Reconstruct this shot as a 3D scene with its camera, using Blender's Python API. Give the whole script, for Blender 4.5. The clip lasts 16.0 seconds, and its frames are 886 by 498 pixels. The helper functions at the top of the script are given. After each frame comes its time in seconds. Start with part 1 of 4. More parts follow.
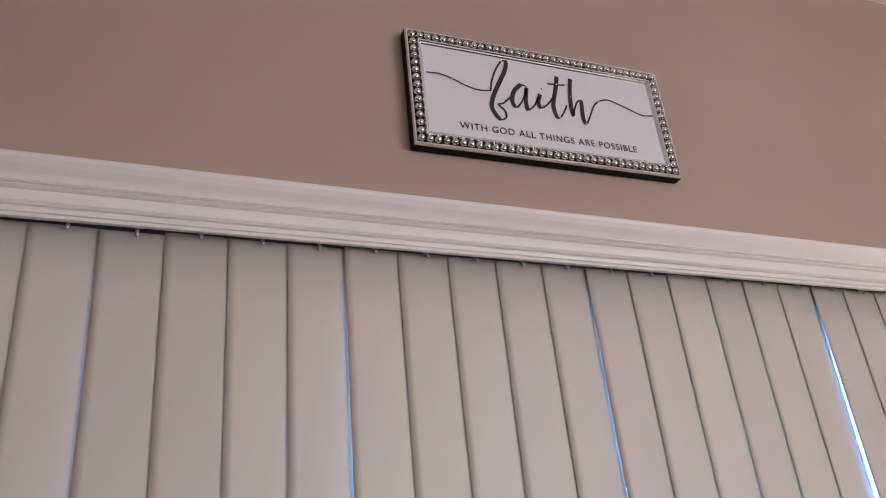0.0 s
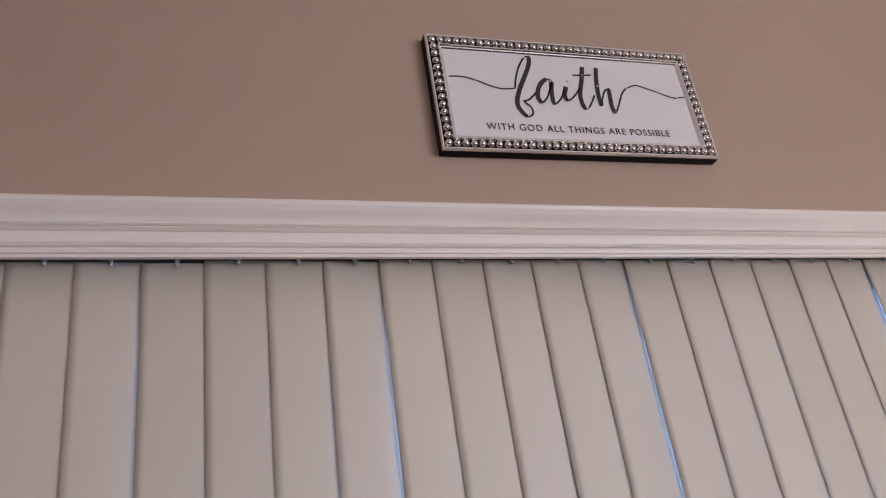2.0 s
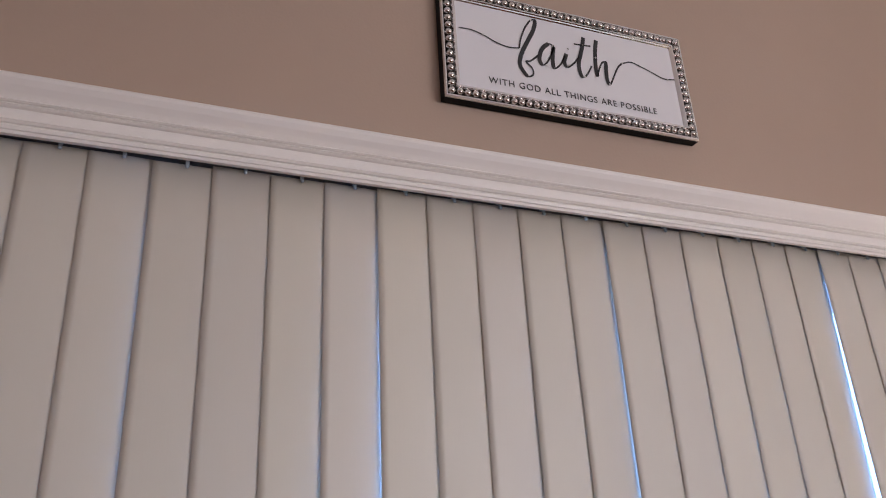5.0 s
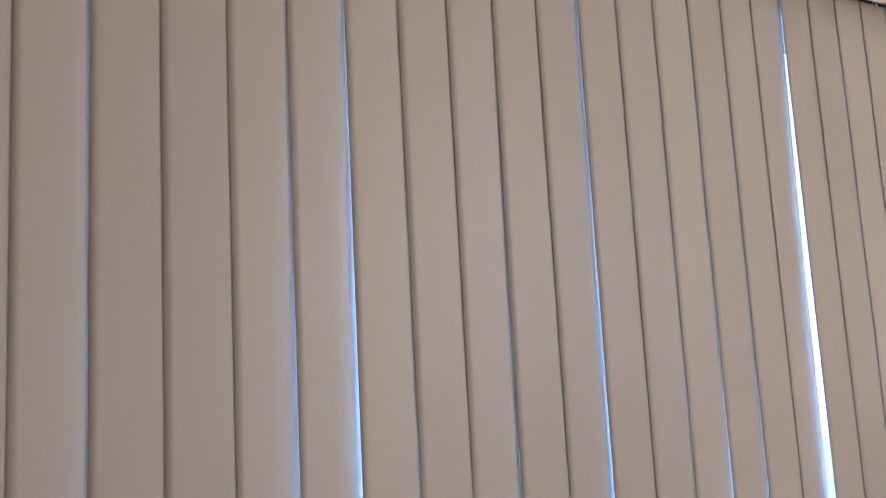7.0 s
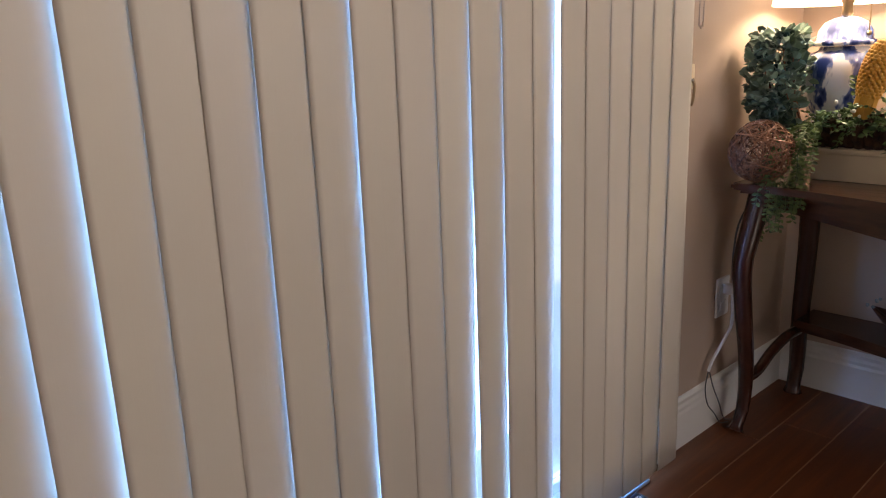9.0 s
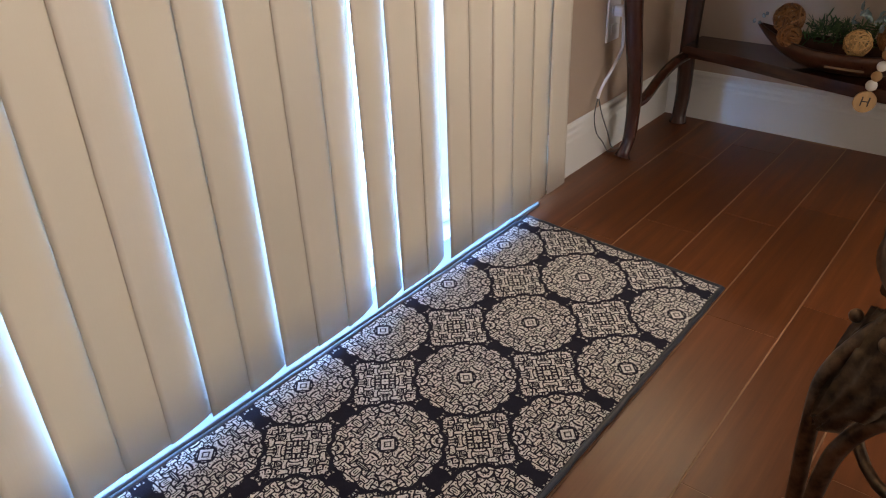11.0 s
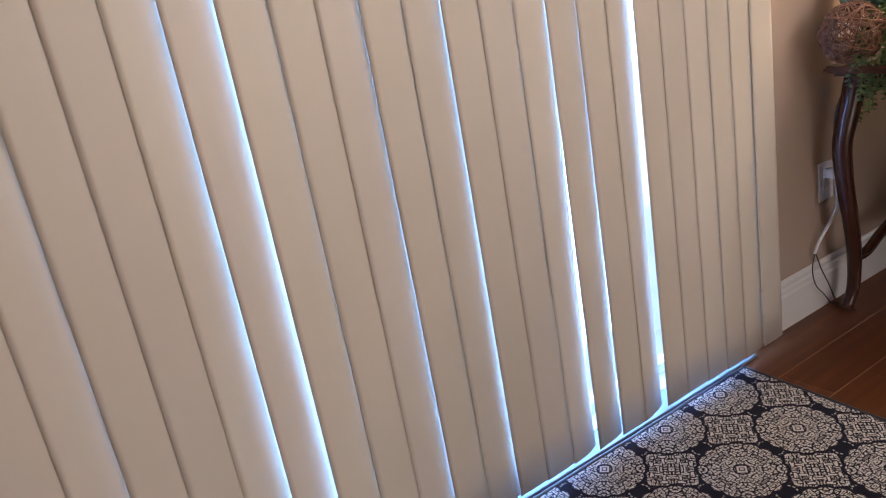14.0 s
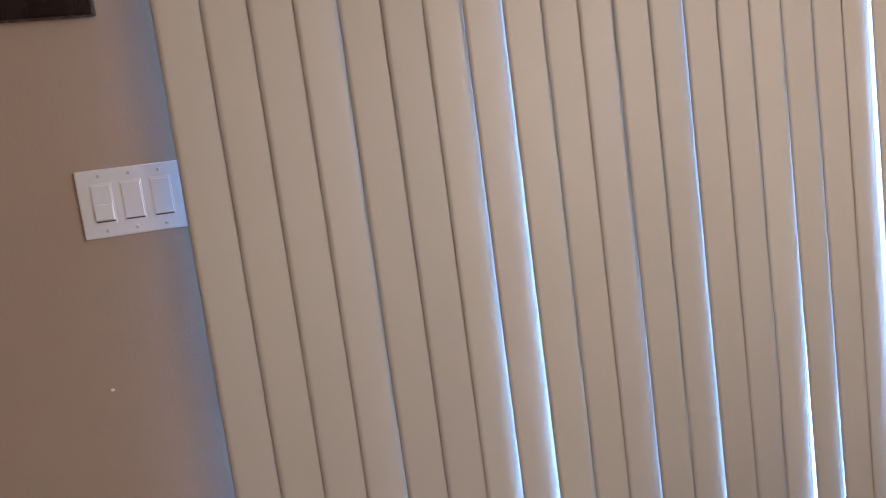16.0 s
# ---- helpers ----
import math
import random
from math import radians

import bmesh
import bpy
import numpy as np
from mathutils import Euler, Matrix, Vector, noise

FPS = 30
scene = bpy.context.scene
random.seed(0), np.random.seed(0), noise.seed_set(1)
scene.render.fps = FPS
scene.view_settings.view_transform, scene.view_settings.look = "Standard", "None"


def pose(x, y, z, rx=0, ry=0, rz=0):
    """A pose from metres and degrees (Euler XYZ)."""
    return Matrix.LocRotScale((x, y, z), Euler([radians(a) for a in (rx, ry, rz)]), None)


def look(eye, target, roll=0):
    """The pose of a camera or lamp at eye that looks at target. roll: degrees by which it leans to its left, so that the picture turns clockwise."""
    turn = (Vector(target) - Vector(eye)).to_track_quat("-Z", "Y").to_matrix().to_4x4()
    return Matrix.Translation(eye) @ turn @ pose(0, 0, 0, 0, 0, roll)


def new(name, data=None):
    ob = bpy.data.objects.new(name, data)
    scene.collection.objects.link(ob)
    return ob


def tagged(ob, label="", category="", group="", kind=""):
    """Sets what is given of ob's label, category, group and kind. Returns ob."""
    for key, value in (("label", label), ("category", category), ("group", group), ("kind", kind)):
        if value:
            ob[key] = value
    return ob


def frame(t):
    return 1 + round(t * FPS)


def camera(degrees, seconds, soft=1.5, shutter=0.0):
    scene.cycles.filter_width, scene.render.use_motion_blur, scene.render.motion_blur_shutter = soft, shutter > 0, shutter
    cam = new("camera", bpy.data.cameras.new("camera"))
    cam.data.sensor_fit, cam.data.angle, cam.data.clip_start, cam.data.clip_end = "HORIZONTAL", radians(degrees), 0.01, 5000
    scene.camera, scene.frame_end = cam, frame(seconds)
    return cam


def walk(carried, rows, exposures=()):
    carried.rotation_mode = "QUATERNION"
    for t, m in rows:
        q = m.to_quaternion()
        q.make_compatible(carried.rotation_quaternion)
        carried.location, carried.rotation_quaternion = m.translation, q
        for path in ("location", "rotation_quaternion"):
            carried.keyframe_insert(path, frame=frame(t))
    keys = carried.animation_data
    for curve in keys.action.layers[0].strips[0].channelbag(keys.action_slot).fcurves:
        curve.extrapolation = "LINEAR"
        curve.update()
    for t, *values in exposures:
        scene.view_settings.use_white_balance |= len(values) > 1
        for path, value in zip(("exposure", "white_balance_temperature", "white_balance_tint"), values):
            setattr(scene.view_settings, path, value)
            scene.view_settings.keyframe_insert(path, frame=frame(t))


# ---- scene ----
cam = camera(60.95, 16.0, soft=1.05)
PATH = [
    (0, (-1.1230, -0.9358, 1.5753), (-0.4089, 0.7285, 2.4240), -5.88),
    (0.5, (-1.1053, -0.9572, 1.5762), (-0.4043, 0.7085, 2.4328), -6.52),
    (1, (-1.1032, -0.9603, 1.5835), (-0.4492, 0.7291, 2.4311), -7.33),
    (1.5, (-1.0907, -0.9645, 1.5792), (-0.5027, 0.7461, 2.4326), -7.70),
    (2, (-1.0998, -0.9570, 1.5906), (-0.5154, 0.7601, 2.4333), -8.61),
    (2.5, (-1.1066, -0.9598, 1.5941), (-0.5359, 0.7641, 2.4323), -9.04),
    (3, (-1.1108, -0.9444, 1.5798), (-0.5406, 0.7741, 2.4293), -6.77),
    (5.5, (-1.1879, -0.9750, 1.4913), (-0.4704, 0.7602, 2.1800), -2.58),
    (6, (-1.2089, -0.9647, 1.4593), (-0.4511, 0.7963, 2.0293), -2.64),
    (6.3, (-1.2123, -0.9524, 1.4424), (-0.4287, 0.8180, 1.9442), -2.59),
    (6.6, (-1.2061, -0.9483, 1.4267), (-0.3892, 0.8308, 1.8363), -2.79),
    (7, (-1.1985, -0.9386, 1.3895), (-0.3299, 0.8468, 1.6301), -3.05),
    (7.5, (-1.1857, -0.9317, 1.3309), (-0.2110, 0.8126, 1.4179), -3.50),
    (8, (-1.1719, -0.9364, 1.2629), (-0.1031, 0.7493, 1.1364), -3.46),
    (8.5, (-1.1621, -0.9356, 1.1858), (0.0715, 0.6195, 0.9411), -3.03),
    (9, (-1.1476, -0.9049, 1.0606), (0.1627, 0.5242, 0.5699), -2.20),
    (9.5, (-1.1131, -0.8782, 0.9705), (0.2630, 0.4007, 0.2843), -1.29),
    (10, (-1.0942, -0.8753, 0.8946), (0.2766, 0.3216, 0.0650), -1.55),
    (12.3, (-1.1560, -0.9606, 0.8709), (0.1461, 0.1331, -0.1819), -2.67),
    (12.5, (-1.1617, -0.9559, 0.9009), (0.1879, 0.1586, -0.0670), -2.55),
    (13, (-1.1822, -0.9761, 0.9371), (0.2145, 0.2284, 0.1635), -3.56),
    (13.5, (-1.2157, -1.0340, 0.9622), (0.0586, 0.3510, 0.2855), -6.83),
    (14, (-1.2550, -1.1353, 1.0489), (-0.2630, 0.4909, 0.4396), -10.21),
    (14.5, (-1.2852, -1.1870, 1.0989), (-0.4788, 0.5633, 0.5642), -11.59),
    (15, (-1.3238, -1.2142, 1.1365), (-0.5399, 0.5752, 0.7081), -11.27),
    (15.5, (-1.3790, -1.2915, 1.1861), (-0.7091, 0.5606, 0.8385), -10.55),
    (16, (-1.4229, -1.3936, 1.2479), (-0.9140, 0.5253, 1.0059), -7.60),
]
walk(cam, [(t, look(eye, target, roll)) for t, eye, target, roll in PATH],
     exposures=[(0, -0.06, 5750, 16), (3.2, -0.06, 5750, 16), (6, -0.22, 5820, 15), (7, -0.37, 6120, 15), (8.0, -0.54, 6650, 17), (8.7, -0.58, 6850, 15), (9.5, 0.08, 7400, 15), (10.2, 0.32, 7550, 12),
                (12.5, 0.50, 7550, 10), (13.3, 0.20, 7400, 14), (14.2, 0.0, 6900, 18), (16, -0.21, 6700, 16)])

# ---------------------------------------------------------------- light
world = bpy.data.worlds.new("sky_world")
scene.world = world
world.use_nodes = True
wn = world.node_tree.nodes
sky = wn.new("ShaderNodeTexSky")
sky.sky_type = "NISHITA"
sky.sun_disc = False
sky.sun_elevation, sky.sun_rotation = radians(48), radians(200)
wn["Background"].inputs["Strength"].default_value = 0.15
world.node_tree.links.new(sky.outputs["Color"], wn["Background"].inputs["Color"])


def lamp(name, kind, energy, color, m, **more):
    data = bpy.data.lights.new(name, kind)
    data.energy, data.color = energy, color
    if "size" in more:
        data.shape = "RECTANGLE"
        data.size, data.size_y = more["size"]
    if "radius" in more:
        data.shadow_soft_size = more["radius"]
    ob = new(name, data)
    ob.matrix_world = m
    return ob


sun = lamp("sun", "SUN", 2.5, (1.0, 0.93, 0.84), Matrix())
sun.data.angle = radians(0.6)
sun.matrix_world = look((0, 0, 8), (2.0, -2.6 + 6, 0))
# unseen area lamp added behind the camera as general fill; no window known there
lamp("back_fill_lamp", "AREA", 24, (1.0, 0.91, 0.855), look((-0.05, -4.05, 1.30), (0.0, 0, 0.9)), size=(1.85, 1.9))
# narrow bluish lamp added to lift the table side; the west wall is solid
west = lamp("west_fill_lamp", "AREA", 0.9, (0.72, 0.86, 1.0), look((-3.37, -1.5, 1.35), (1.2, -0.85, 0.42)), size=(0.9, 1.0))
west.data.spread = radians(38)
# unseen lamp added to bring light from the right; its window is invented
lamp("east_fill_lamp", "AREA", 38, (1.0, 0.90, 0.845), look((1.20, -2.75, 1.85), (-0.2, -0.9, 1.9)), size=(1.4, 1.6))
lamp("door_daylight", "AREA", 165, (0.19, 0.43, 1.0), look((-0.52, 0.42, 0.86), (-0.52, -1, 0.86)), size=(1.8, 1.68))
lamp("table_lamp_bulb", "POINT", 12, (1.0, 0.84, 0.64), pose(0.95, -0.147, 1.27), radius=0.04)
lamp("sconce_bulb", "POINT", 4.5, (1.0, 0.85, 0.66), pose(0.863, -0.035, 1.50), radius=0.025)

# ---------------------------------------------------------------- materials


class Mat:
    """A node material with a few shortcuts."""

    def __init__(self, name, color=(0.5, 0.5, 0.5), rough=0.5, metal=0.0, spec=0.5):
        self.m = bpy.data.materials.new(name)
        self.m.use_nodes = True
        self.t = self.m.node_tree
        self.b = self.t.nodes["Principled BSDF"]
        self.b.inputs["Base Color"].default_value = (*color, 1)
        self.b.inputs["Roughness"].default_value = rough
        self.b.inputs["Metallic"].default_value = metal
        self.b.inputs["Specular IOR Level"].default_value = spec
        self.co = None

    def node(self, kind, **props):
        n = self.t.nodes.new("ShaderNode" + kind)
        for k, v in props.items():
            n.inputs[k].default_value = v
        return n

    def link(self, a, b):
        self.t.links.new(a, b)

    def coord(self, scale=(1, 1, 1)):
        tc = self.node("TexCoord")
        mp = self.node("Mapping")
        mp.inputs["Scale"].default_value = scale
        self.link(tc.outputs["Object"], mp.inputs["Vector"])
        return mp.outputs["Vector"]

    def noise(self, scale, detail=4, rough=0.55, stretch=(1, 1, 1)):
        n = self.node("TexNoise", Scale=scale, Detail=detail, Roughness=rough)
        self.link(self.coord(stretch), n.inputs["Vector"])
        return n.outputs["Fac"]

    def ramp(self, fac, stops):
        r = self.node("ValToRGB")
        e = r.color_ramp.elements
        while len(e) < len(stops):
            e.new(0.5)
        for el, (p, c) in zip(e, stops):
            el.position, el.color = p, (*c, 1)
        self.link(fac, r.inputs["Fac"])
        return r.outputs["Color"]

    def math(self, op, a, b=None, c=None):
        n = self.node("Math")
        n.operation = op
        for i, v in enumerate((a, b, c)):
            if v is None:
                continue
            if isinstance(v, (int, float)):
                n.inputs[i].default_value = v
            else:
                self.link(v, n.inputs[i])
        return n.outputs[0]

    def mix(self, fac, a, b, mode="MIX"):
        n = self.node("Mix")
        n.data_type, n.blend_type = "RGBA", mode
        for sock, v in ((n.inputs[0], fac), (n.inputs[6], a), (n.inputs[7], b)):
            if isinstance(v, (int, float)):
                sock.default_value = v
            elif isinstance(v, tuple):
                sock.default_value = (*v, 1)
            else:
                self.link(v, sock)
        return n.outputs[2]

    def color(self, sock):
        self.link(sock, self.b.inputs["Base Color"])
        return self

    def bump(self, height, strength=0.2, dist=0.002):
        n = self.node("Bump", Strength=strength, Distance=dist)
        self.link(height, n.inputs["Height"])
        self.link(n.outputs["Normal"], self.b.inputs["Normal"])
        return self

    def rough(self, sock):
        self.link(sock, self.b.inputs["Roughness"])
        return self

    def random(self):
        return self.node("ObjectInfo").outputs["Random"]


def paint(name, color, var=0.04, rough=0.6, bump=0.12, scale=140):
    """Rolled wall or trim paint: faint blotches and a fine roller stipple."""
    m = Mat(name, color, rough)
    lo = tuple(c * (1 - var) for c in color)
    hi = tuple(min(1, c * (1 + var)) for c in color)
    m.color(m.ramp(m.noise(1.7, 5), [(0.35, lo), (0.65, hi)]))
    m.bump(m.noise(scale, 3), bump, 0.001)
    return m.m


def wood(name, dark, light, rough=0.3, grain=(60, 60, 4), per_piece=0.0):
    m = Mat(name, dark, rough)
    n1 = m.noise(1.0, 6, 0.6, grain)
    n2 = m.noise(3.0, 3)
    c = m.mix(m.math("MULTIPLY", n2, 0.4), m.ramp(n1, [(0.3, dark), (0.7, light)]), dark)
    if per_piece:
        k = m.math("MULTIPLY_ADD", m.random(), per_piece, 1 - per_piece / 2)
        comb = m.node("CombineColor")
        for i in range(3):
            m.link(k, comb.inputs[i])
        c = m.mix(1.0, c, comb.outputs[0], "MULTIPLY")
    m.color(c)
    m.rough(m.math("MULTIPLY_ADD", n1, 0.25, rough - 0.1))
    m.bump(n1, 0.12, 0.001)
    return m.m


M_WALL = paint("tan_wall_paint", (0.47, 0.357, 0.275), 0.03, 0.62, 0.25, 170)
M_TRIM = paint("white_trim_paint", (0.86, 0.82, 0.775), 0.03, 0.38, 0.06, 60)
M_CEIL = paint("ceiling_paint", (0.80, 0.78, 0.75), 0.02, 0.8, 0.3, 90)
M_BASE = paint("baseboard_paint", (0.78, 0.76, 0.72), 0.03, 0.35, 0.05, 50)

# blind vinyl: cream, slightly translucent, faint embossed vertical grain
mv = Mat("blind_vinyl", (0.66, 0.6, 0.52), 0.42)
vein = mv.noise(1.0, 4, 0.6, (260, 260, 2.2))
blot = mv.noise(2.2, 4)
vc = mv.mix(blot, (0.645, 0.588, 0.502), (0.70, 0.652, 0.567))
vk = mv.math("MULTIPLY_ADD", mv.random(), 0.10, 0.95)
vcomb = mv.node("CombineColor")
for i_ in range(3):
    mv.link(vk if i_ < 2 else mv.math("MULTIPLY", vk, mv.math("MULTIPLY_ADD", mv.math("FRACT", mv.math("MULTIPLY", mv.random(), 7.3)), 0.035, 0.982)), vcomb.inputs[i_])
vc = mv.mix(1.0, vc, vcomb.outputs[0], "MULTIPLY")
mv.color(vc)
mv.bump(vein, 0.10, 0.0006)
tl = mv.node("BsdfTranslucent", Color=(0.85, 0.63, 0.42, 1))
ms = mv.node("MixShader", Fac=0.03)
mv.link(mv.b.outputs[0], ms.inputs[1])
mv.link(tl.outputs[0], ms.inputs[2])
mv.link(ms.outputs[0], mv.t.nodes["Material Output"].inputs["Surface"])
M_VANE = mv.m

M_CLIP = Mat("clear_plastic", (0.40, 0.46, 0.54), 0.12).m
M_RAIL = Mat("grey_aluminium", (0.13, 0.14, 0.16), 0.4, 0.4).m
M_TRACK = Mat("track_aluminium", (0.24, 0.32, 0.42), 0.5, 0.2).m
M_VINYL = paint("door_vinyl", (0.78, 0.79, 0.80), 0.02, 0.35, 0.03)
mg = Mat("glass", (0.95, 0.98, 1.0), 0.02)
mg.b.inputs["Transmission Weight"].default_value = 1.0
M_GLASS = mg.m

# plank floor: reddish brown, satin
mf = Mat("plank_floor", (0.12, 0.045, 0.02), 0.3, 0.0, 0.3)
g1 = mf.noise(1.0, 7, 0.62, (2.2, 42, 10))
g2 = mf.noise(2.6, 4)
fc = mf.ramp(g1, [(0.25, (0.082, 0.024, 0.009)), (0.55, (0.155, 0.049, 0.017)), (0.8, (0.245, 0.084, 0.030))])
fc = mf.mix(mf.math("MULTIPLY", g2, 0.35), fc, (0.10, 0.033, 0.014))
fk = mf.math("MULTIPLY_ADD", mf.random(), 0.28, 0.86)
fcomb = mf.node("CombineColor")
for i_ in range(3):
    mf.link(fk, fcomb.inputs[i_])
fc = mf.mix(1.0, fc, fcomb.outputs[0], "MULTIPLY")
mf.color(fc)
mf.rough(mf.math("MULTIPLY_ADD", g1, 0.22, 0.27))
mf.bump(g1, 0.18, 0.0012)
M_FLOOR = mf.m
M_GROUT = paint("grout", (0.29, 0.165, 0.095), 0.15, 0.8, 0.3, 300)

M_MAHOG = wood("dark_mahogany", (0.030, 0.0085, 0.005), (0.075, 0.022, 0.011), 0.2)
M_MAHOGTOP = wood("mahogany_along", (0.032, 0.0092, 0.0048), (0.098, 0.029, 0.0128), 0.16, (40, 2.0, 40))
# carved sprays: paler mahogany than the apron
M_CARVED = wood("pale_carved_mahogany", (0.050, 0.0150, 0.0075), (0.125, 0.040, 0.018), 0.25)
M_BOWLWOOD = wood("red_brown_bowl_wood", (0.05, 0.018, 0.010), (0.11, 0.04, 0.02), 0.3, (8, 60, 60))
M_CREAM = paint("cream_painted_wood", (0.78, 0.66, 0.47), 0.05, 0.45, 0.08, 80)
M_PLASTIC = Mat("white_plastic", (0.82, 0.82, 0.83), 0.3).m
M_SLOT = Mat("dark_slot", (0.06, 0.06, 0.065), 0.5).m
M_SCREW = Mat("painted_screw", (0.6, 0.6, 0.6), 0.4, 0.2).m
M_BLACK = Mat("black_paint", (0.004, 0.004, 0.004), 0.5, 0.0, 0.12).m
M_INK = Mat("black_ink", (0.02, 0.02, 0.022), 0.5).m
M_PAPER = paint("white_print", (0.80, 0.79, 0.80), 0.01, 0.5, 0.03, 200)
msv = Mat("antique_silver", (0.62, 0.58, 0.52), 0.2, 1.0)
tar = msv.noise(160, 3)
msv.color(msv.ramp(tar, [(0.30, (0.48, 0.46, 0.44)), (0.6, (0.93, 0.92, 0.91))]))
M_SILVER = msv.m
mb = Mat("dark_bronze", (0.05, 0.032, 0.022), 0.35, 0.75)
mb.color(mb.ramp(mb.noise(45, 4), [(0.35, (0.05, 0.032, 0.022)), (0.7, (0.19, 0.125, 0.08))]))
mb.bump(mb.noise(90, 3), 0.25, 0.001)
M_BRONZE = mb.m
M_BRASS = Mat("aged_brass", (0.35, 0.25, 0.15), 0.3, 0.9).m
M_CHAIN = Mat("bead_chain", (0.42, 0.34, 0.28), 0.35, 0.4).m
mfab = Mat("ribbed_fabric", (0.50, 0.37, 0.26), 0.9)
wv = mfab.node("TexWave", Scale=75.0, Distortion=0.5)
mfab.link(mfab.coord((0.3, 0.6, 1.0)), wv.inputs["Vector"])
mfab.color(mfab.ramp(wv.outputs["Fac"], [(0.2, (0.34, 0.245, 0.17)), (0.7, (0.58, 0.45, 0.33))]))
mfab.bump(wv.outputs["Fac"], 0.5, 0.002)
M_FABRIC = mfab.m


def leaf_material(name, dark, light):
    m = Mat(name, dark, 0.45)
    m.color(m.ramp(m.node("NewGeometry").outputs["Random Per Island"], [(0.0, dark), (0.6, light), (1.0, tuple(c * 1.35 for c in light))]))
    return m.m


M_LEAF = leaf_material("eucalyptus_leaf", (0.030, 0.065, 0.050), (0.16, 0.235, 0.165))
M_FERN = leaf_material("fern_leaf", (0.024, 0.065, 0.022), (0.11, 0.175, 0.055))
M_PINE = leaf_material("pine_needle", (0.012, 0.035, 0.012), (0.05, 0.10, 0.03))
M_TWIG = leaf_material("twig", (0.06, 0.024, 0.013), (0.24, 0.11, 0.06))
M_RATTAN = leaf_material("rattan", (0.10, 0.040, 0.014), (0.28, 0.12, 0.042))
M_RATTAN2 = leaf_material("pale_rattan", (0.32, 0.17, 0.06), (0.58, 0.35, 0.14))
mbk = Mat("bark", (0.05, 0.025, 0.015), 0.9)
mbk.color(mbk.ramp(mbk.noise(60, 5), [(0.35, (0.018, 0.009, 0.006)), (0.7, (0.10, 0.045, 0.026))]))
mbk.bump(mbk.noise(70, 5), 0.9, 0.008)
M_BARK = mbk.m

# blue and white porcelain
mp_ = Mat("blue_white_porcelain", (0.8, 0.8, 0.8), 0.12)
pn = mp_.noise(26, 3, 0.5, (1, 1, 0.45))
mp_.color(mp_.ramp(pn, [(0.47, (0.78, 0.79, 0.82)), (0.52, (0.10, 0.14, 0.34)), (0.60, (0.015, 0.03, 0.14))]))
M_PORC = mp_.m
mp2 = Mat("dark_blue_porcelain", (0.02, 0.03, 0.10), 0.12)
mp2.color(mp2.ramp(mp2.noise(48, 3), [(0.55, (0.010, 0.016, 0.07)), (0.62, (0.72, 0.74, 0.80))]))
M_PORC2 = mp2.m
M_WHITECER = Mat("white_ceramic", (0.82, 0.80, 0.76), 0.15).m
M_CORN = Mat("yellow_corn", (0.62, 0.32, 0.05), 0.4).m
M_LEMON = Mat("lemon_yellow", (0.85, 0.62, 0.04), 0.35).m
M_ICE = Mat("silver_glitter", (0.55, 0.68, 0.70), 0.2, 0.6).m
M_WOODBEAD = Mat("bead_wood", (0.50, 0.30, 0.14), 0.5).m
M_WHITEBEAD = Mat("white_bead", (0.8, 0.77, 0.7), 0.5).m
M_TAG = wood("tag_wood", (0.42, 0.25, 0.11), (0.58, 0.37, 0.18), 0.5, (80, 80, 8))


def glowing(name, color, strength, base=(0.8, 0.75, 0.68)):
    m = Mat(name, base, 0.8)
    m.b.inputs["Emission Color"].default_value = (*color, 1)
    m.b.inputs["Emission Strength"].default_value = strength
    return m.m


M_SHADE = glowing("lit_lamp_shade", (1.0, 0.84, 0.66), 2.6)
M_SCONCE = glowing("lit_glass_shade", (1.0, 0.82, 0.58), 3.2)

# rug: navy ground, cream medallions on a square lattice with smaller motifs between
mr = Mat("rug_pile", (0.02, 0.022, 0.04), 0.95, 0.0, 0.08)
tc = mr.node("TexCoord")
sx = mr.node("SeparateXYZ")
mr.link(tc.outputs["Object"], sx.inputs[0])
LU, LV = 0.207, 0.217


def cell(u0, v0):
    """Place inside the repeat, from its middle, folded into one eighth."""
    fu = mr.math("SUBTRACT", mr.math("FRACT", mr.math("DIVIDE", mr.math("SUBTRACT", sx.outputs[0], u0 - LU / 2), LU)), 0.5)
    fv = mr.math("SUBTRACT", mr.math("FRACT", mr.math("DIVIDE", mr.math("SUBTRACT", sx.outputs[1], v0 - LV / 2), LV)), 0.5)
    fu, fv = mr.math("MULTIPLY", fu, LU), mr.math("MULTIPLY", fv, LV)
    r = mr.math("SQRT", mr.math("ADD", mr.math("MULTIPLY", fu, fu), mr.math("MULTIPLY", fv, fv)))
    a = mr.math("ARCTAN2", fv, fu)
    au, av = mr.math("ABSOLUTE", fu), mr.math("ABSOLUTE", fv)
    return r, a, mr.math("MAXIMUM", au, av), mr.math("MINIMUM", au, av)


def step_up(value, at, width):
    """0 below, 1 above, with a soft woven edge."""
    n = mr.node("MapRange")
    n.inputs["From Min"].default_value, n.inputs["From Max"].default_value = at - width / 2, at + width / 2
    mr.link(value, n.inputs["Value"])
    return n.outputs[0]


